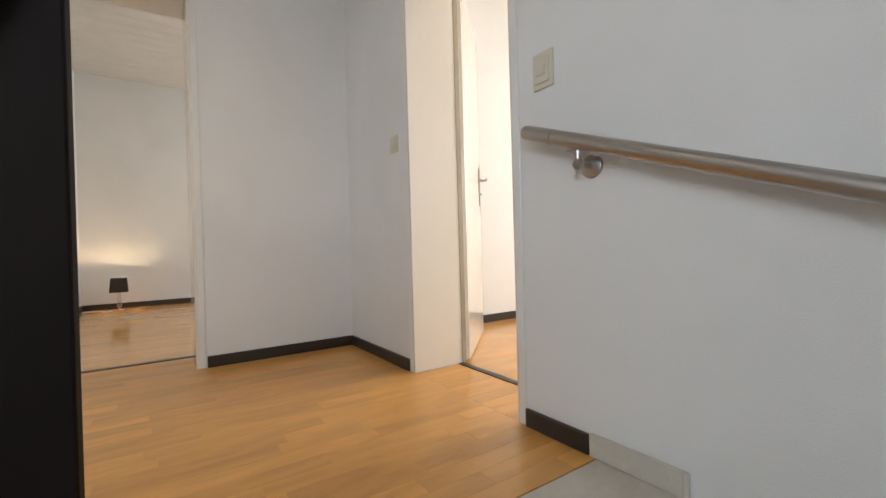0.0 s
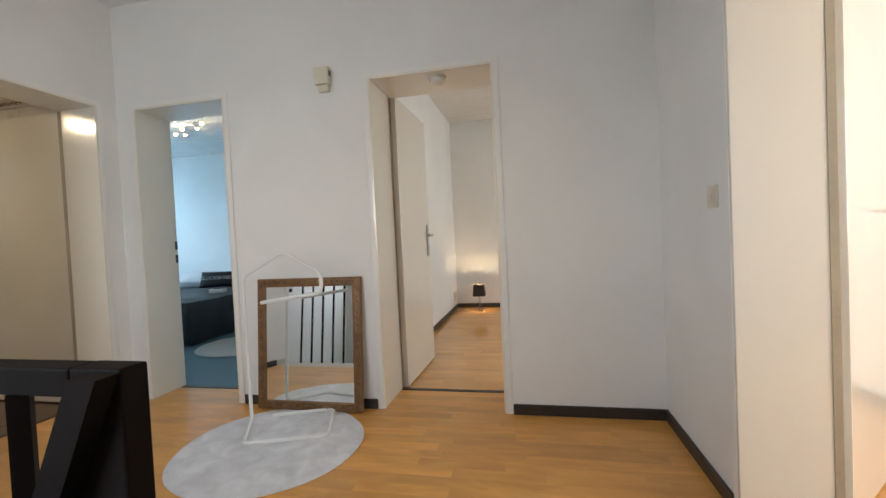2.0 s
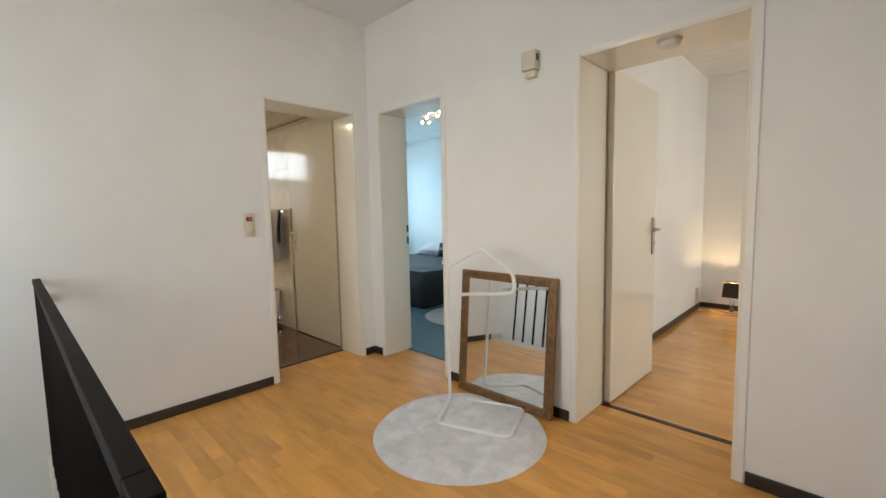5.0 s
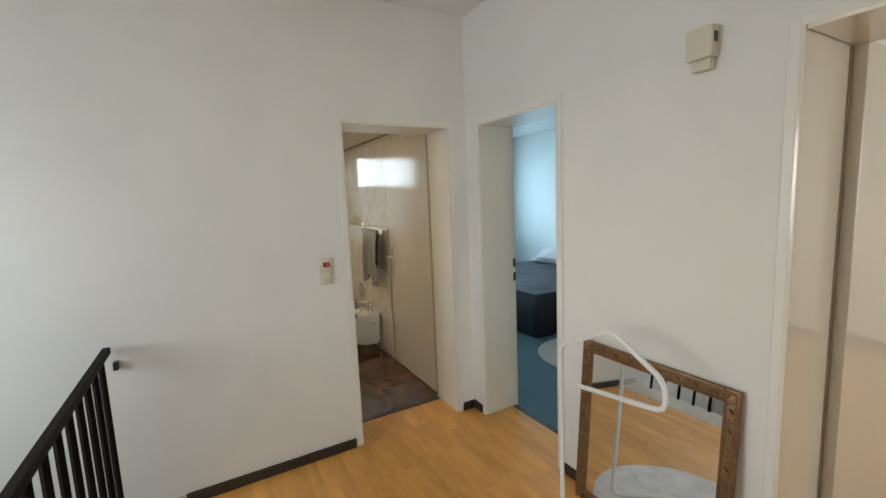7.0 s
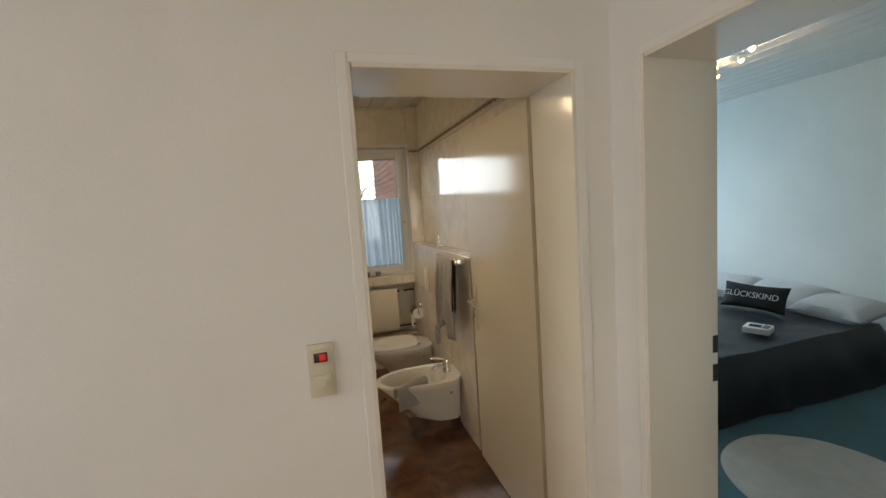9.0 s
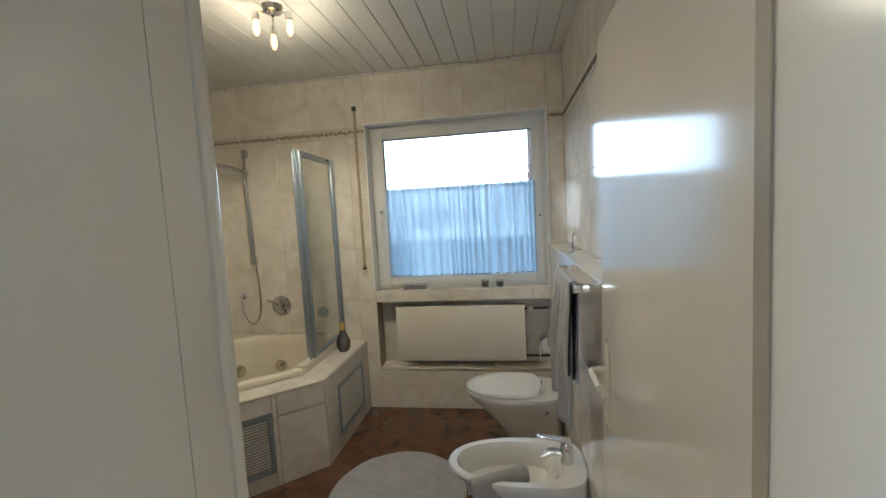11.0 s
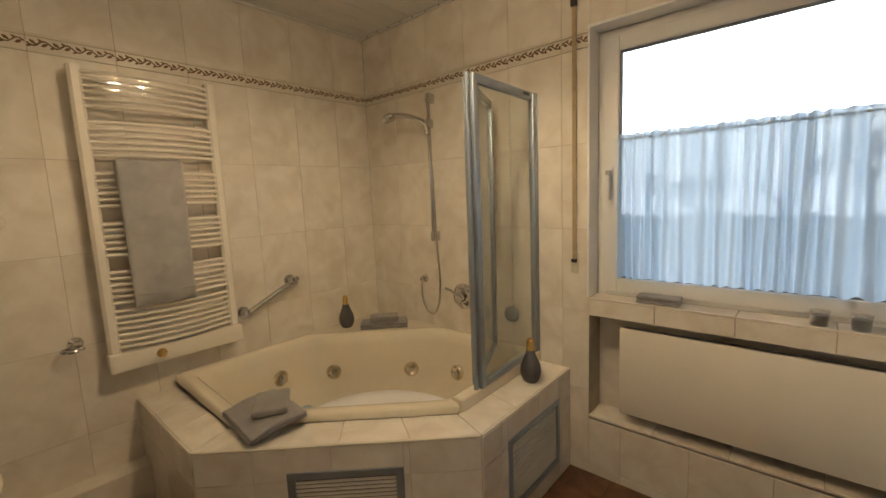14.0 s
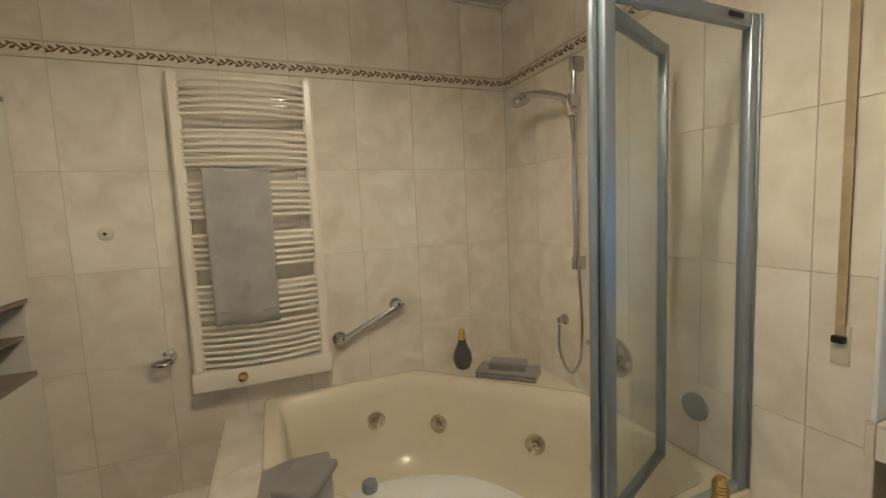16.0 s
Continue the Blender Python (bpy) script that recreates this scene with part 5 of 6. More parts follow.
for q in ((y0, y0 + f, z0, z1), (y1 - f, y1, z0, z1), (y0 + f, y1 - f, z0, z0 + f), (y0 + f, y1 - f, z1 - f, z1)):
    part("sash_bar", box(BW - 0.150, BW - 0.088, *q, 0.005), M_PVC, sash)
g = 0.007
for q in ((y0 + f, y0 + f + g, z0 + f, z1 - f), (y1 - f - g, y1 - f, z0 + f, z1 - f), (y0 + f + g, y1 - f - g, z0 + f, z0 + f + g), (y0 + f + g, y1 - f - g, z1 - f - g, z1 - f)):
    part("gasket", box(BW - 0.128, BW - 0.104, *q), M_GASKET, sash, smooth=False)
part("pane", box(BW - 0.122, BW - 0.116, y0 + f + 0.001, y1 - f - 0.001, z0 + f + 0.001, z1 - f - 0.001), M_PANE, sash, "clear glass pane", smooth=False).visible_shadow = False
part("window_handle", box(BW - 0.0878, BW - 0.080, y0 + 0.018, y0 + 0.046, 1.49, 1.57, 0.003), M_PVC, sash)
part("handle_lever", box(BW - 0.0798, BW - 0.048, y0 + 0.022, y0 + 0.042, 1.535, 1.556, 0.004), M_STEEL, sash)
part("handle_grip", box(BW - 0.060, BW - 0.044, y0 + 0.021, y0 + 0.043, 1.42, 1.534, 0.005), M_PVC, sash)
part("hinge_cap", lathe([(0, 0), (0.007, 0), (0.007, 0.008), (0, 0.009)], 10, Matrix.Translation((BW - 0.087, y1 - 0.02, 1.46)) @ pose(0, 0, 0, 0, 90)), M_BLACK, sash)
reveal = bmesh.new()
add_box(reveal, BW - 0.17, BW + 0.004, WIN[0] - 0.010, WIN[0] + 0.001, WIN[2], WIN[3], 0.002, 1)
add_box(reveal, BW - 0.17, BW + 0.004, WIN[1] - 0.001, WIN[1] + 0.010, WIN[2], WIN[3], 0.002, 1)
add_box(reveal, BW - 0.17, BW + 0.004, WIN[0] - 0.010, WIN[1] + 0.010, WIN[3] - 0.001, WIN[3] + 0.012, 0.002, 1)
setting("window_reveal", reveal, M_PVC, "white window reveal", category="trim")
curt = thing("sheer_curtain", (BW - 0.070, 1.755, 1.045), "sheer pale blue half curtain on a thin rod", "curtain")
bm = bmesh.new()
n, rowsz = 260, 10
grid = []
rnd = random.Random(8)
phs = [rnd.uniform(0, 6.28) for _ in range(6)]
for j in range(rowsz + 1):
    v = j / rowsz
    row = []
    for i in range(n + 1):
        u = i / n
        y = (u - 0.5) * 1.135
        amp = 0.009 + 0.007 * (1 - 0.5 * v) * (1 + math.sin(u * 9 + phs[0]))
        x = amp * (math.sin(u * 150 + 4.5 * math.sin(u * 13 + phs[1]) + 0.5 * v) + 0.5 * math.sin(u * 83 + phs[2] + v))
        row.append(bm.verts.new((x, y + 0.004 * math.sin(u * 61 + 3 * v), v * 0.676 - 0.004 + 0.003 * math.sin(u * 150 + phs[3]))))
    grid.append(row)
for a, b in zip(grid, grid[1:]):
    for i in range(n):
        bm.faces.new((a[i], a[i + 1], b[i + 1], b[i]))
part("cloth", bm, M_CURTAIN, curt)
part("rod", tube([(-0.016, -0.585, 0.652), (-0.016, 0.585, 0.652)], 0.0055, 8), M_RACK, curt)
belt = thing("shutter_belt", (BW, 1.008, 1.10), "worn beige roller shutter belt on the wall", "shutter belt")
part("strap", box(0.006, 0.009, -0.010, 0.010, 0.03, 1.22), M_BELT, belt, smooth=False)
part("guide", box(0.0, 0.022, -0.014, 0.014, 1.215, 1.245, 0.003), M_BLACK, belt)
part("winder_plate", box(0.0, 0.006, -0.019, 0.019, -0.045, 0.055, 0.002), M_PLASTIC, belt)
part("winder_slot", box(0.006, 0.024, -0.012, 0.014, 0.012, 0.030, 0.003), M_BLACK, belt)
for k, y in enumerate((1.93, 2.04)):
    cup = thing("tea_light_glass", (BW - 0.03, y, WIN[2]), "small glass with a dark candle on the sill", "candle glass", 0, "candle glasses on the sill")
    part("glass", lathe([(0.0, 0.0), (0.026, 0.0), (0.029, 0.055), (0.027, 0.055), (0.025, 0.004), (0.0, 0.004)], 20), M_CRYSTAL, cup)
    part("candle", lathe([(0.0, 0.0045), (0.0235, 0.0045), (0.0250, 0.040), (0.0, 0.040)], 18), M_BLACK, cup)

# radiator in the niche below the window
NB = BW - 0.15
rad = thing("panel_radiator", (BW - 0.012, 1.72, 0.375), "flat cream panel radiator in the niche under the window", "radiator")
part("front_panel", box(-0.018, 0.0, -0.495, 0.495, 0.0, 0.43, 0.005), M_RADI, rad)
part("back_panel", box(-0.085, -0.06, -0.485, 0.485, 0.015, 0.42, 0.004), M_RADI, rad)
bm = bmesh.new()
for i in range(30):
    y = -0.47 + i * 0.0324
    add_box(bm, -0.0595, -0.0185, y - 0.001, y + 0.001, 0.02, 0.41)
tagged(part("convector_fin", bm, M_GASKET, rad, smooth=False), kind="stuff")
# Black strip over the fins puts the gap's shade into colour.
part("top_grille", box(-0.0595, -0.0185, -0.485, 0.485, 0.412, 0.424, 0.002), M_BLACK, rad, "black strip standing in for the shaded gap")
part("wall_hanger", box(-0.138, -0.086, -0.3, -0.27, 0.1, 0.3), M_RADI, rad)
part("wall_hanger", box(-0.138, -0.086, 0.27, 0.3, 0.1, 0.3), M_RADI, rad)
vl = thing("radiator_valve", (BW - 0.045, 2.225, 0.765), "cream thermostatic valve and pipes beside the radiator", "valve")
part("valve_body", tube([(0, -0.01, 0), (0, 0.165, 0.005)], 0.009, 10), M_BLACK, vl)
part("valve_head", lathe([(0, 0), (0.020, 0), (0.023, 0.012), (0.022, 0.034), (0.014, 0.040), (0, 0.040)], 18, Matrix.Translation((0.012, 0.03, 0)) @ pose(0, 0, 0, 0, 90)), M_PLASTIC, vl)
part("lower_pipe", tube([(0, -0.01, -0.36), (0, 0.165, -0.36)], 0.009, 10), M_BLACK, vl)

# half-high wall with its ledge
setting("wall_half", box(BW, -3.60, 2.4025, BN + 0.012, 0.0, 1.252), M_GROUT, "half-high tiled wall with a ledge", category="half wall")
setting("wall_bath_north", box(BW - 0.3, BE, BN + 0.0025, BN + 0.02, 0.0, BC), M_GROUT, "wall tiled in glossy cream marbled tiles")

HWY = 2.40
tb = thing("towel_rail", (-3.855, HWY, 1.236), "chrome towel rail on the half-high wall", "towel rail")
part("bar", tube([(-0.225, -0.075, 0), (0.225, -0.075, 0)], 0.009, 12), M_CHROME, tb)
for x in (-0.225, 0.225):
    part("arm", box(x - 0.012, x + 0.012, -0.085, 0.0, -0.018, 0.018, 0.008, 3), M_CHROME, tb)


def draped(at, w, d0, d1, material, label, seed, gap, folds):
    t = thing("hanging_towel", at, label, "towel")
    bm = bmesh.new()
    rnd = random.Random(seed)
    ph = rnd.uniform(0, 6.28)
    nx = 48
    path = [(-gap, -d0 + d0 * i / 16) for i in range(16)] + [(-gap * math.cos(a), gap * math.sin(a)) for a in (0.0, 0.7, 1.57, 2.4, math.pi)] + [(gap, -d1 * i / 16) for i in range(1, 17)]
    grid = []
    for y, z in path:
        k = min(1.0, max(0.0, -z) / 0.25)
        r = []
        for i in range(nx + 1):
            u = i / nx - 0.5
            fold = folds * k * (0.6 * math.sin(u * 26 + ph) + 0.4 * math.sin(u * 47 + 2 * ph + z * 4))
            low = 0.05 * math.sin(u * 7 + ph) * (z < -0.4 * d0)
            r.append(bm.verts.new((u * w * (1 - 0.10 * k + 0.03 * math.sin(z * 9)), y + fold * (1 if y < 0 else 0.35) - 0.012 * k, z + low * min(1, -z / d0))))
        grid.append(r)
    for a, b in zip(grid, grid[1:]):
        for i in range(nx):
            bm.faces.new((a[i], a[i + 1], b[i + 1], b[i]))
    o = part("cloth", bm, material, t)
    o.modifiers.new("thickness", 'SOLIDIFY').thickness = 0.006
    return t


draped((-3.86, HWY - 0.075, 1.237), 0.385, 0.47, 0.32, M_TOWEL, "grey towel draped in folds over the chrome rail", 3, 0.019, 0.030)
draped((-3.78, HWY - 0.075, 1.236), 0.24, 0.30, 0.30, M_TOWELB, "black towel under the grey one on the rail", 9, 0.0115, 0.002)
fig = thing("chrome_figurine", (-4.46, 2.455, 1.265), "small chrome animal figurine on the tiled ledge", "figurine")
bm = lathe([(0, 0), (0.034, 0), (0.034, 0.006), (0.012, 0.010), (0.016, 0.03), (0.018, 0.05), (0.010, 0.068), (0.014, 0.084), (0.011, 0.098), (0.0, 0.104)], 18)
add_lathe(bm, [(0.004, 0.095), (0.0005, 0.116)], 8, Matrix.Translation((0.007, 0, 0)))
add_lathe(bm, [(0.004, 0.095), (0.0005, 0.116)], 8, Matrix.Translation((-0.007, 0, 0)))
add_tube(bm, rounded([(0.012, 0, 0.012), (0.045, 0.01, 0.012), (0.055, 0.03, 0.016)], 0.01), 0.004, 8)
part("figure", bm, M_CHROME, fig)
fp = thing("flush_plate", (-4.74, HWY, 0.96), "cream flush plate on the half-high wall", "flush plate", 180)
part("plate", box(-0.065, 0.065, 0, 0.010, -0.10, 0.10, 0.004), M_PLASTIC, fp)
part("button", box(-0.030, 0.030, 0.010, 0.016, -0.045, 0.045, 0.004), M_PLASTIC, fp)
rh = thing("toilet_roll_holder", (-5.06, HWY, 0.66), "chrome toilet roll holder with a covered paper roll", "roll holder")
part("mount", box(-0.02, 0.02, -0.02, 0.0, -0.02, 0.02, 0.004), M_CHROME, rh)
part("arm", tube(rounded([(0.0, -0.015, 0), (0.0, -0.045, 0), (0.062, -0.045, -0.02), (0.062, -0.045, -0.068)], 0.01), 0.005, 8), M_CHROME, rh)
part("spindle", tube([(0.066, -0.045, -0.068), (-0.06, -0.045, -0.068)], 0.006, 8), M_CHROME, rh)
bm = bmesh.new()
add_rings(bm, [[(x, -0.045 + r * math.cos(a), -0.068 + r * math.sin(a)) for a in [2 * math.pi * i / 28 for i in range(28)]] for x, r in
               ((0.048, 0.020), (0.050, 0.021), (0.050, 0.052), (0.048, 0.054), (-0.048, 0.054), (-0.050, 0.052), (-0.050, 0.021), (-0.048, 0.02))], True, False)
part("paper_roll", bm, M_PAPER, rh)
part("loose_sheet", box(-0.048, 0.048, -0.101, -0.0995, -0.20, -0.07), M_PAPER, rh, smooth=False)
bm = bmesh.new()
arc = [radians(a) for a in range(20, 200, 15)]
add_rings(bm, [[(x, -0.045 + r * math.cos(a), -0.068 + r * math.sin(a)) for x, r in ((-0.056, 0.058), (0.056, 0.058), (0.056, 0.060), (-0.056, 0.060))] for a in arc])
part("cover", bm, M_CHROME, rh, "curved chrome cover")


# sanitary ware hung on the half-high wall
def egg(w, l, z, y_back, squareness=0.0, n=40):
    """Outline of a bowl: straight at the wall, egg-shaped in front (towards -y)."""
    pts = []
    for i in range(n):
        a = 2 * math.pi * i / n
        c, s = math.cos(a), math.sin(a)
        p = 0.75 if s > 0 else 1.0
        x = w / 2 * math.copysign(abs(c) ** (0.62 if s > 0 else 0.95), c)
        y = y_back - l * 0.42 + (l * 0.42 * abs(s) ** 0.45 if s > 0 else -l * 0.58 * abs(s) ** 0.95)
        pts.append((x, y, z))
    return pts


wc = thing("wall_toilet", (-4.81, HWY, -0.015), "white wall-hung toilet with a closed white seat", "toilet")
bm = bmesh.new()
add_rings(bm, [egg(0.20, 0.26, 0.075, 0.0), egg(0.22, 0.36, 0.11, 0.0), egg(0.25, 0.42, 0.20, 0.0), egg(0.30, 0.50, 0.28, 0.0), egg(0.355, 0.575, 0.355, 0.0), egg(0.37, 0.60, 0.385, 0.0), egg(0.365, 0.595, 0.397, 0.0), egg(0.34, 0.57, 0.400, -0.01)])
part("bowl", bm, M_CERAMIC, wc)
bm = bmesh.new()
add_rings(bm, [egg(w_, l_, z_, -0.125) for w_, l_, z_ in ((0.355, 0.455, 0.403), (0.365, 0.467, 0.408), (0.365, 0.467, 0.420), (0.352, 0.456, 0.428), (0.29, 0.39, 0.431), (0.1, 0.15, 0.432))])
part("seat_lid", bm, M_SEAT, wc, "closed white plastic lid")
for x in (-0.08, 0.08):
    part("hinge", tube([(x - 0.025, -0.118, 0.410), (x + 0.025, -0.118, 0.410)], 0.011, 10), M_SEAT, wc)
part("fixing_cap", box(0.150, 0.172, -0.11, -0.092, 0.305, 0.320, 0.003), M_GREYMETAL, wc)

bd = thing("wall_bidet", (-4.0, HWY, 0), "white ceramic wall-hung bidet with chrome tap", "bidet")
bm = bmesh.new()
add_rings(bm, [egg(0.19, 0.24, 0.08, 0.0), egg(0.22, 0.34, 0.12, 0.0), egg(0.26, 0.42, 0.21, 0.0), egg(0.32, 0.50, 0.29, 0.0), egg(0.37, 0.575, 0.365, 0.0), egg(0.38, 0.60, 0.390, 0.0), egg(0.374, 0.593, 0.400, 0.0),
               [(x, y - 0.085, z) for x, y, z in egg(0.305, 0.455, 0.398, -0.02)], [(x, y - 0.09, z) for x, y, z in egg(0.285, 0.43, 0.380, -0.03)],
               [(x, y - 0.11, z) for x, y, z in egg(0.24, 0.36, 0.30, -0.04)], [(x, y - 0.15, z) for x, y, z in egg(0.12, 0.18, 0.265, -0.06)]])
part("bowl", bm, M_CERAMIC, bd)
tp = new("mixer_tap")
tp.parent = bd
part("tap_body", lathe([(0, 0.4005), (0.031, 0.4005), (0.030, 0.41), (0.026, 0.44), (0.028, 0.472), (0.023, 0.488), (0, 0.491)], 20, Matrix.Translation((0, -0.075, 0))), M_CHROME, tp)
part("spout", tube(rounded([(0, -0.08, 0.436), (0, -0.14, 0.446), (0, -0.185, 0.424)], 0.025), 0.018, 14), M_CHROME, tp)
bm = bmesh.new()
add_rings(bm, [[(sx * w_, y_, z_ + dz) for sx, dz in ((-1, -0.006), (1, -0.006), (1, 0.006), (-1, 0.006))] for y_, z_, w_ in ((-0.055, 0.490, 0.020), (-0.10, 0.502, 0.022), (-0.175, 0.512, 0.013), (-0.20, 0.514, 0.010))])
part("tap_lever", sweep_bevel(bm, 0.003), M_CHROME, tp)
part("trap_pipe", tube(rounded([(0.10, -0.03, 0.10), (0.10, -0.03, 0.05), (0.10, 0.0, 0.05)], 0.02), 0.011, 10), M_CHROME, bd)
part("fixing_cap", box(0.155, 0.178, -0.11, -0.092, 0.305, 0.320, 0.003), M_GREYMETAL, bd)
bt = thing("bidet_towel", (-3.875, 2.03, 0.4005), "small pale cloth draped over the bidet rim", "towel", -62)
o = part("cloth", cloth_sheet(0.26, 0.13, 0.05, 0.022, 0.008, 12), M_TOWEL, bt)
o.matrix_basis = pose(0, 0, -0.012)
o.modifiers.new("thickness", 'SOLIDIFY').thickness = 0.010
bh = thing("small_cloth", (-4.42, HWY - 0.028, 0.60), "small grey cloth hanging from a chrome hook", "cloth")
part("hook", tube(rounded([(0, 0.028, 0.02), (0, 0.0, 0.02), (0, -0.02, 0.035)], 0.01), 0.006, 8), M_CHROME, bh)
bm = bmesh.new()
bmesh.ops.create_icosphere(bm, subdivisions=3, radius=1.0)
for v in bm.verts:
    k = 1 + 0.25 * noise.noise(v.co * 2.2)
    v.co = Vector((v.co.x * 0.040 * k * (1.0 - 0.3 * v.co.z), v.co.y * 0.022 * k, v.co.z * 0.075 - 0.055 + 0.012 * math.sin(v.co.x * 7)))
part("cloth", bm, M_TOWEL, bh)

round_rug((-4.31, 1.46, 0.0), 0.375, "round grey bath rug on the brown tiles", 6, M_BATHRUG)

# wash basin and tall cabinet on the door-side wall
ws = thing("wash_basin", (BE, 0.445, 0), "cream ceramic wash basin with a curved front on a pedestal", "wash basin")
yy = [-0.45 + 0.90 * i / 28 for i in range(29)]


def front_x(y, k):
    base = 0.590 - 0.11 * max(0.0, (abs(y) - 0.33) / 0.12) ** 2.2 + 0.016 * math.cos(y * 13)
    return -base * k


def basin_ring(k, z, dy=1.0, back=0.0):
    return [(front_x(y, k), y * dy, z) for y in yy] + [(-back, yy[-1] * dy, z), (-back, yy[0] * dy, z)]


bm = bmesh.new()
add_rings(bm, [basin_ring(0.55, 0.70, 0.6), basin_ring(0.86, 0.76, 0.9), basin_ring(0.98, 0.815, 0.985), basin_ring(1.0, 0.838), basin_ring(0.99, 0.850, 0.99),
               basin_ring(0.90, 0.852, 0.88, 0.12), basin_ring(0.86, 0.83, 0.80, 0.15), basin_ring(0.70, 0.74, 0.60, 0.20), basin_ring(0.55, 0.715, 0.3, 0.3)])
part("bowl", bm, M_CREAMCER, ws)
part("pedestal", lathe([(0.10, 0.0), (0.09, 0.04), (0.08, 0.4), (0.10, 0.70)], 20, Matrix.Translation((-0.22, 0, 0))), M_CREAMCER, ws)
part("tap", tube(rounded([(-0.07, 0, 0.851), (-0.07, 0, 0.95), (-0.18, 0, 0.94)], 0.03), 0.014, 12), M_CHROME, ws)
cb = thing("tall_cabinet", (BE, BS, 0), "tall white bathroom cabinet with an open shelf", "cabinet")
CX, CY = -0.44, 0.46
for y0_, y1_ in ((0.003, 0.019), (CY - 0.016, CY)):
    part("side_panel", box(CX + 0.018, -0.002, y0_, y1_, 0.02, 1.95, 0.002, 1), M_CAB, cb)
part("top_panel", box(CX, -0.002, 0.003, CY, 1.951, 1.968, 0.002, 1), M_CABIN, cb)
for z in (0.905, 1.195):
    part("shelf_board", box(CX + 0.005, -0.02, 0.0195, CY - 0.0165, z - 0.012, z + 0.006, 0.001, 1), M_CABIN, cb)
part("mid_shelf", box(CX + 0.03, -0.02, 0.0195, CY - 0.0165, 1.045, 1.055), M_CABIN, cb)
part("back_panel", box(-0.018, -0.003, 0.0195, CY - 0.0165, 0.03, 1.95), M_CABIN, cb)
for z0_, z1_ in ((0.06, 0.892), (1.203, 1.948)):
    d_ = part("door", box(CX, CX + 0.017, 0.004, CY - 0.001, z0_, z1_, 0.003, 1), M_CAB, cb)
    part("knob", lathe([(0, 0), (0.008, 0), (0.012, 0.016), (0, 0.020)], 14, Matrix.Translation((CX, CY - 0.05, z1_ - 0.1 if z0_ < 1 else z0_ + 0.1)) @ pose(0, 0, 0, 0, -90)), M_CHROME, d_)
part("plinth", box(CX + 0.04, -0.02, 0.02, CY - 0.02, 0.0, 0.0195), M_CABIN, cb)
folded_towel((BE - 0.25, BS + 0.2, 0.911), 90, 0.24, 0.20, 0.07, "grey towels folded on the cabinet's open shelf")
mc = thing("mirror_cabinet", (BE, 0.80, 1.15), "white wall cabinet with mirror doors above the wash basin", "cabinet")
part("body", box(-0.225, -0.002, -0.70, 0.703, 0.0, 0.92, 0.004), M_CAB, mc)
for k in range(3):
    y0_ = -0.70 + k * 0.4677
    part("mirror_door", box(-0.243, -0.226, y0_ + 0.001, y0_ + 0.4667, 0.002, 0.918, 0.002, 1), M_MIRROR, mc, "mirrored cabinet door", smooth=False)

# ---- outside the bathroom window ----
setting("backdrop", box(-75, -74.5, -120, 120, -20, 60), glow("bright_hazy_sky", (0.84, 0.93, 1.0), 4.9), "bright hazy white sky")
setting("ground", box(-400, 400, -400, 400, -3.4, -3.2), M_GRASS, "green meadow ground")
shed = thing("garage", (-16, 4, -3.2), "low garage with a pale flat roof", "garage")
part("wall", box(-3.0, 3.0, -7.0, 5.0, 0.0, 2.35), M_MORTAR, shed, smooth=False)
part("roof", box(-3.2, 3.2, -7.2, 5.2, 2.351, 2.50, 0.02), M_ROOF, shed, smooth=False)
pier = setting("wall_brick_pier", box(-8.3, BW - 0.302, 2.452, 2.70, -3.2, 3.65), M_MORTAR, "red brick outer wall beside the window")


def bare_tree(at, h, seed, crown, label):
    t = thing("tree", at, label, "tree", 0, "trees behind the garden")
    rnd = random.Random(seed)
    bm, tw = bmesh.new(), bmesh.new()
    tips = []

    def grow(p, d, l, r, depth):
        q = p + d * l
        mid = p.lerp(q, 0.5) + Vector((rnd.uniform(-1, 1), rnd.uniform(-1, 1), 0)) * l * 0.05
        add_tube(bm if depth < 2 else tw, [p, mid, q], max(r, 0.012), 6 if depth < 2 else 4, False)
        if depth >= 5:
            tips.append(q)
            return
        for _ in range(3 if depth < 4 else 2):
            nd = (d + Vector((rnd.uniform(-1, 1), rnd.uniform(-1, 1), rnd.uniform(-0.2, 0.6))) * 0.75).normalized()
            grow(p.lerp(q, rnd.uniform(0.6, 1.0)), nd, l * rnd.uniform(0.58, 0.78), r * 0.6, depth + 1)
    grow(Vector((0, 0, 0)), Vector((0, 0, 1)), h * 0.30, h * 0.022, 0)
    part("trunk", bm, M_BARK, t)
    if crown:
        for q in tips:
            for _ in range(5):
                c = q + Vector((rnd.gauss(0, 0.25), rnd.gauss(0, 0.25), rnd.gauss(0, 0.2)))
                s = rnd.uniform(0.08, 0.2)
                u = Vector((rnd.uniform(-1, 1), rnd.uniform(-1, 1), rnd.uniform(-1, 1))).normalized()
                w = u.orthogonal()
                vs = [tw.verts.new(c + u * s), tw.verts.new(c + w * s * 0.6), tw.verts.new(c - u * s), tw.verts.new(c - w * s * 0.6)]
                tw.faces.new(vs)
    part("crown", tw, M_LEAF if crown else M_TWIG, t)
    return t


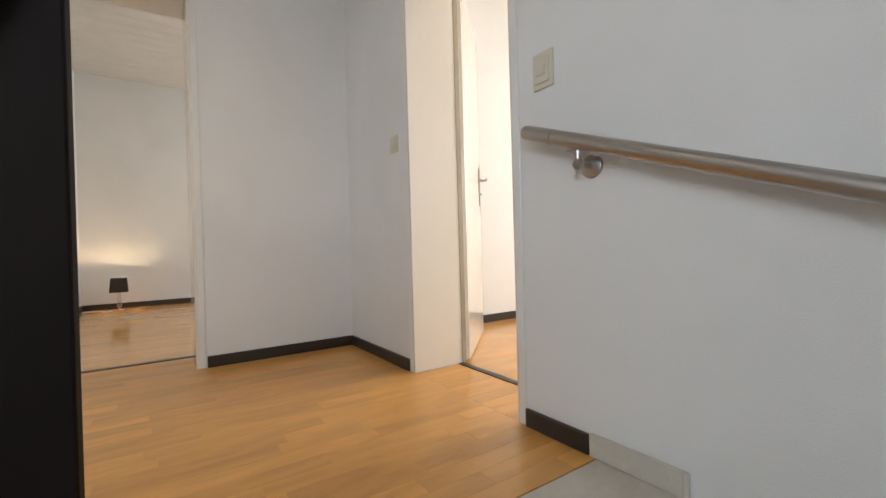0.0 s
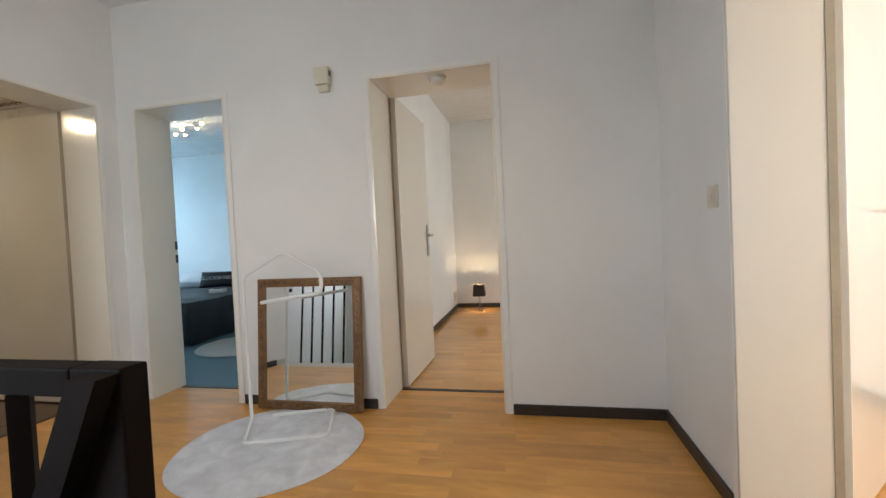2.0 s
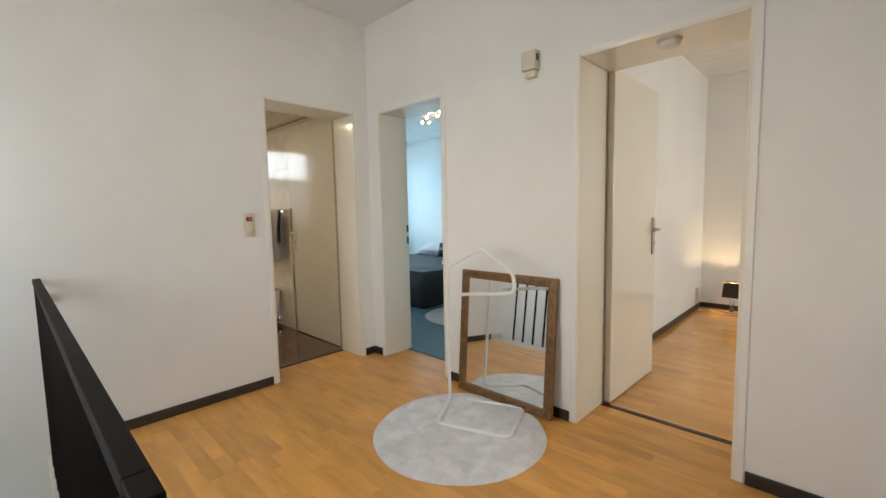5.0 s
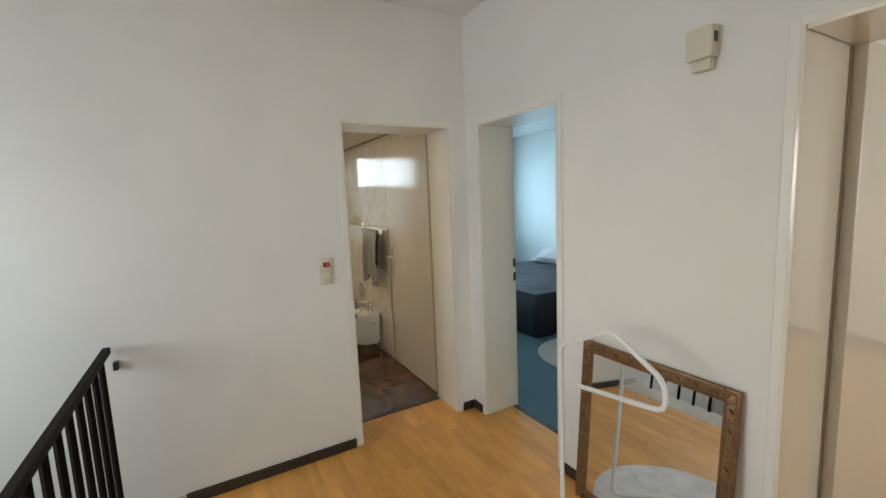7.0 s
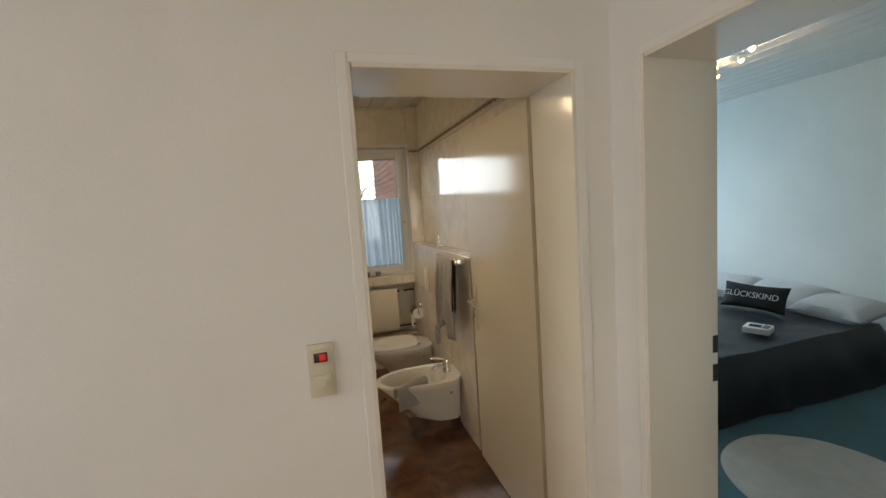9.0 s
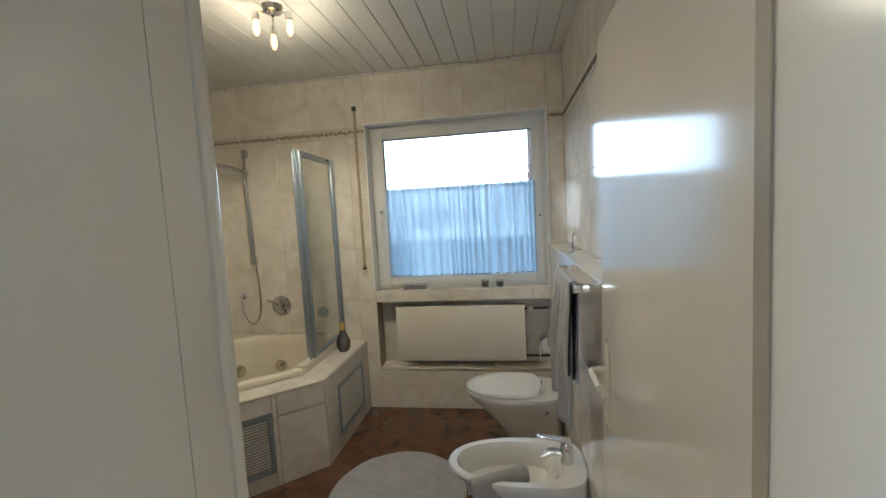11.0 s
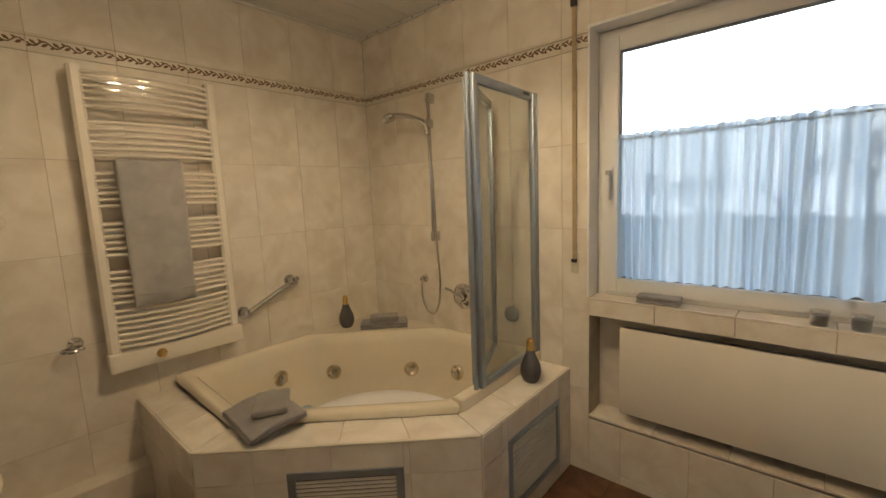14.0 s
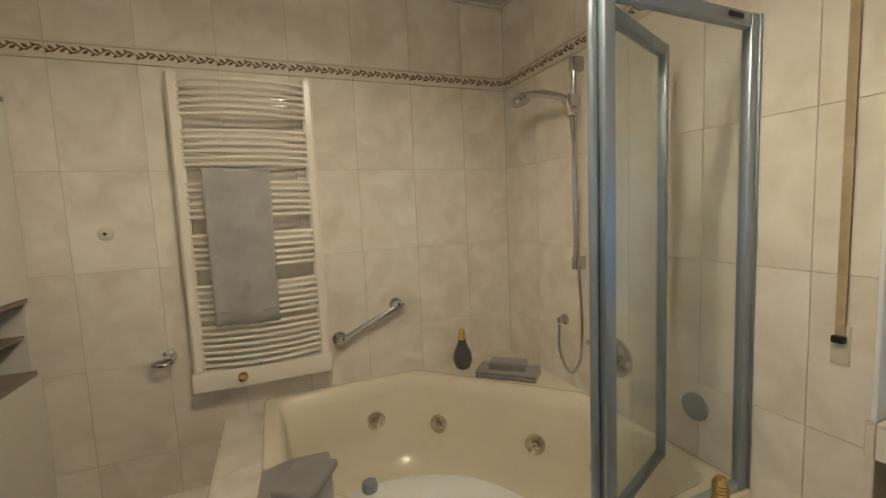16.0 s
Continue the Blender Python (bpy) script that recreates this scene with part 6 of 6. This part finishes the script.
for i, (x, y, h, cr) in enumerate(((-36, 0.8, 9.6, False), (-38, 4.6, 10.2, False), (-37, 8.5, 10.6, False), (-42, -4.5, 7.6, True), (-45, -9, 8.0, False), (-40, 14, 10.2, False), (-44, 21, 9.4, True), (-43, -16, 7.8, True))):
    bare_tree((x, y, -3.2), h, 20 + i, cr, "leafy green tree beyond the garden" if cr else "bare winter tree beyond the garden")
hedge = bmesh.new()
rnd = random.Random(31)
for i in range(5200):
    c = Vector((rnd.uniform(-31.5, -29.5), rnd.uniform(-40, 50), -3.2 + 3.0 * rnd.random() ** 0.8))
    s = rnd.uniform(0.12, 0.3)
    u = Vector((rnd.uniform(-1, 1), rnd.uniform(-1, 1), rnd.uniform(-1, 1))).normalized()
    w = u.orthogonal()
    hedge.faces.new([hedge.verts.new(c + k) for k in (u * s, w * s * 0.6, -u * s, -w * s * 0.6)])
tagged(link("hedge", hedge, M_LEAF), "long green garden hedge", "hedge", kind="stuff")

# ---- pieces of walls and floors ----
MESHES = {}


def piece(name, parent, sx, sy, sz, material, at, bevel=0.0012):
    """A bevelled slab centred on at; alike slabs share one mesh."""
    key = (name, round(sx, 4), round(sy, 4), round(sz, 4), material.name)
    if key not in MESHES:
        bm = box(-sx / 2, sx / 2, -sy / 2, sy / 2, -sz / 2, sz / 2, bevel, 1)
        me_ = bpy.data.meshes.new(name)
        bm.to_mesh(me_)
        bm.free()
        me_.materials.append(material)
        MESHES[key] = me_
    ob_ = new(name, MESHES[key])
    ob_.parent = parent
    ob_.location = at
    return ob_


def minus(rect, hole):
    a, b, c, d = rect
    h0, h1, k0, k1 = hole
    if h1 <= a or h0 >= b or k1 <= c or k0 >= d:
        return [rect]
    r = [(a, h0, c, d), (h1, b, c, d), (max(a, h0), min(b, h1), c, k0), (max(a, h0), min(b, h1), k1, d)]
    return [q for q in r if q[1] - q[0] > 0.006 and q[3] - q[2] > 0.006]


GAP = 0.0007


def tile_wall(parent, axis, face, sign, cuts, levels, holes, thick=0.010):
    """Tiles on the plane axis = face, standing off the wall's core on the side sign; cuts along the wall, levels up it."""
    for a, b in zip(cuts, cuts[1:]):
        for c, d in zip(levels, levels[1:]):
            rects = [(a, b, c, d)]
            for h in holes:
                rects = [q for r in rects for q in minus(r, h)]
            for p, q, r, s in rects:
                if q - p < 0.01 or s - r < 0.01:
                    continue
                m_ = (face - sign * thick / 2)
                if axis == 'y':
                    piece("tile", parent, q - p - 2 * GAP, thick, s - r - 2 * GAP, M_TILE, ((p + q) / 2, m_, (r + s) / 2))
                else:
                    piece("tile", parent, thick, q - p - 2 * GAP, s - r - 2 * GAP, M_TILE, (m_, (p + q) / 2, (r + s) / 2))


def steps(lo, hi, start, w):
    k = math.ceil((lo - start) / w)
    out = [lo]
    while start + k * w < hi - 0.012:
        if start + k * w > lo + 0.012:
            out.append(start + k * w)
        k += 1
    return out + [hi]


LEVELS = [0.0, 0.040, 0.452, 0.865, 1.278, 1.690, 2.122]
TOPS = [2.198, BC + 0.004]
sw, ww, nw, hwall = (bpy.data.objects[n] for n in ("wall_bath_south", "wall_bath_west", "wall_bath_north", "wall_half"))
cs = steps(BW, BE, -4.153, 0.2945)
for lv in (LEVELS, TOPS):
    tile_wall(sw, 'y', BS, 1, cs, lv, [])
cw = steps(BS, BN, 0.940, 0.2975)
wh = [(WIN[0], WIN[1], 0.30, WIN[3])]
for lv in (LEVELS, TOPS):
    tile_wall(ww, 'x', BW, 1, cw, lv, wh)
cn = steps(BW, BE, -4.153, 0.2945)
for lv in ([1.262, 1.690, 2.122], TOPS):
    tile_wall(nw, 'y', BN, -1, cn, lv, [])
tile_wall(nw, 'y', BN, -1, steps(-3.59, BE, -4.153, 0.2945), [0.0, 0.452, 0.865, 1.262], [])
tile_wall(hwall, 'y', HWY, -1, steps(BW, -3.59, -4.153, 0.2945), [0.0, 0.040, 0.452, 0.865, 1.262], [])
for a, b in zip(steps(BW, -3.588, -4.153, 0.2945), steps(BW, -3.588, -4.153, 0.2945)[1:]):
    piece("ledge_tile", hwall, b - a - 2 * GAP, BN - HWY + 0.003, 0.010, M_TILE, ((a + b) / 2, (BN + HWY - 0.003) / 2, 1.2572), 0.003)
piece("end_tile", hwall, 0.010, 0.118, 1.25, M_TILE, (-3.594, 2.471, 0.626), 0.003)
# window sill, niche
for a, b in zip(steps(WIN[0] - 0.02, 2.40, 1.38, 0.30), steps(WIN[0] - 0.02, 2.40, 1.38, 0.30)[1:]):
    piece("sill_tile", ww, 0.185, b - a - 2 * GAP, 0.010, M_TILE, (BW - 0.0885, (a + b) / 2, WIN[2] - 0.0055), 0.002)
    piece("sill_front_tile", ww, 0.010, b - a - 2 * GAP, 0.080, M_TILE, (BW - 0.002, (a + b) / 2, WIN[2] - 0.0515), 0.002)
    piece("niche_tile", ww, 0.150, b - a - 2 * GAP, 0.012, M_TILE, (BW - 0.073, (a + b) / 2, 0.316), 0.002)
setting("sill_core", box(BW - 0.145, BW - 0.009, WIN[0], WIN[1], 0.852, WIN[2] - 0.012), M_GROUT, "tiled window sill over the radiator niche", category="sill")
bm = bmesh.new()
add_box(bm, NB - 0.001, NB + 0.004, WIN[0], WIN[1], 0.322, 0.851)
setting("niche_back", bm, M_TILE, "tiled back of the radiator niche", category="trim")


# border of scroll tiles
def scroll_mesh(w):
    bm_ = bmesh.new()
    n_ = max(2, round(w / 0.075))
    pts = [(-w / 2 + w * i / (n_ * 8), 0, 0.011 * math.sin(2 * math.pi * i / 8)) for i in range(n_ * 8 + 1)]
    add_tube(bm_, pts, 0.0034, 4, False)
    for k in range(n_ * 2):
        x = -w / 2 + w * (k + 0.5) / (n_ * 2)
        s = 1 if k % 2 == 0 else -1
        bmesh.ops.create_icosphere(bm_, subdivisions=1, radius=0.0115, matrix=Matrix.Translation((x, 0, -s * 0.004)) @ pose(0, 0, 0, 0, s * 35) @ Matrix.Diagonal((1.2, 0.22, 0.55, 1)))
        bmesh.ops.create_icosphere(bm_, subdivisions=1, radius=0.0078, matrix=Matrix.Translation((x + 0.012, 0, s * 0.012)) @ pose(0, 0, 0, 0, -s * 30) @ Matrix.Diagonal((1.3, 0.25, 0.6, 1)))
    me_ = bpy.data.meshes.new("ornament")
    bm_.to_mesh(me_)
    bm_.free()
    me_.materials.append(M_SCROLL)
    return me_


SCROLLS = {}


def border(parent, axis, face, sign, cuts, hole=None):
    for a, b in zip(cuts, cuts[1:]):
        if hole and a < hole[1] and b > hole[0]:
            if a < hole[0] - 0.01:
                b = hole[0]
            elif b > hole[1] + 0.01:
                a = hole[1]
            else:
                continue
        w = b - a - 2 * GAP
        if w < 0.02:
            continue
        c = (a + b) / 2
        for z0_, z1_, th in ((2.1225, 2.1345, 0.016), (2.135, 2.185, 0.010), (2.1855, 2.1975, 0.016)):
            m_ = face - sign * 0.010 + sign * th / 2
            nm = "border_tile" if th == 0.010 else "border_bead"
            if axis == 'y':
                ob_ = piece(nm, parent, w, th, z1_ - z0_, M_BORDER, (c, m_, (z0_ + z1_) / 2), 0.002)
            else:
                ob_ = piece(nm, parent, th, w, z1_ - z0_, M_BORDER, (m_, c, (z0_ + z1_) / 2), 0.002)
            if th == 0.010:
                key = round(w, 3)
                if key not in SCROLLS:
                    SCROLLS[key] = scroll_mesh(w - 0.004)
                o2 = new("ornament", SCROLLS[key])
                o2.parent = ob_
                o2.matrix_basis = pose(0, sign * 0.0055, 0, 0, 0, 0) if axis == 'y' else pose(sign * 0.0055, 0, 0, 0, 0, 90)


border(sw, 'y', BS, 1, cs)
border(ww, 'x', BW, 1, cw, (WIN[0], WIN[1]))
border(nw, 'y', BN, -1, cn)

# bathroom floor tiles
fb = bpy.data.objects["floor_bath"]
xs = steps(BW, BE + 0.04, -4.3, 0.42)
ys = steps(BS, BN, 1.2, 0.42)
for a, b in zip(xs, xs[1:]):
    for c, d in zip(ys, ys[1:]):
        piece("floor_tile", fb, b - a - 0.0016, d - c - 0.0016, 0.012, M_FLOORTILE, ((a + b) / 2, (c + d) / 2, -0.006), 0.001)


# parquet: strips laid along x
def parquet(floor_name, x0, x1, y0, y1, seed, width, most):
    """Strips with staggered ends; those past the first ones are joined into one part."""
    fl = bpy.data.objects[floor_name]
    rnd_ = random.Random(seed)
    rest, count = bmesh.new(), 0
    y = y0
    while y < y1 - 0.002:
        ye = min(y + width, y1)
        x = x0 - rnd_.uniform(0, 0.4)
        while x < x1 - 0.002:
            xe = min(x + rnd_.choice((0.40, 0.48, 0.56)), x1)
            xa = max(x, x0)
            if xe - xa > 0.01:
                dz = rnd_.uniform(-0.0001, 0.0001)
                if count < most:
                    piece("plank", fl, round(xe - xa - 0.0004, 3), ye - y - 0.0004, 0.010, M_WOOD, ((xa + xe) / 2, (y + ye) / 2, -0.005 + dz), 0.0003)
                else:
                    add_box(rest, xa + 0.0002, xe - 0.0002, y + 0.0002, ye - 0.0002, -0.010, dz)
                count += 1
            x = xe
        y = ye
    if count > most:
        tagged(part("strip_flooring", rest, M_WOODJ, fl, smooth=False), kind="stuff")
    else:
        rest.free()


parquet("floor_landing", HW, HE, STONE, HN, 11, 0.0705, 290)
parquet("floor_spare_room", -0.72, 3.0, NW2 - 0.048, BACK, 12, 0.0705, 0)
parquet("floor_side_room", HE + 0.27, 4.0, STAIR_S, HN + 0.02, 13, 0.0705, 0)
for a, b, c, d in ((LD[0] + 0.012, LD[1] - 0.016, HN, NW2 - 0.048), (SD[0] + 0.012, SD[1] - 0.016, HN, SF - 0.048)):
    for k in range(4):
        w = (d - c) / 4
        piece("plank", bpy.data.objects["floor_landing"], b - a, w - 0.0008, 0.010, M_WOOD, ((a + b) / 2, c + w * (k + 0.5), -0.005), 0.0006)
for x0_, x1_, span in ((HE, HE + 0.252, D3), (BE + 0.048, HW, BD)):
    n_ = 10
    for k in range(n_):
        w = (span[1] - span[0] - 0.032) / n_
        piece("plank", bpy.data.objects["floor_landing"], x1_ - x0_, w - 0.0008, 0.010, M_WOOD, ((x0_ + x1_) / 2, span[0] + 0.016 + w * (k + 0.5), -0.005), 0.0006)

# bricks of the outer pier
for r in range(26):
    z = 1.6 + r * 0.078
    x = -8.3 - (0.125 if r % 2 else 0.0)
    while x < BW - 0.31:
        xa, xe = max(x, -8.3), min(x + 0.24, BW - 0.305)
        if xe - xa > 0.03:
            piece("brick", pier, round(xe - xa, 3), 0.012, 0.067, M_BRICK, ((xa + xe) / 2, 2.4445, z + 0.034), 0.003)
        x += 0.25
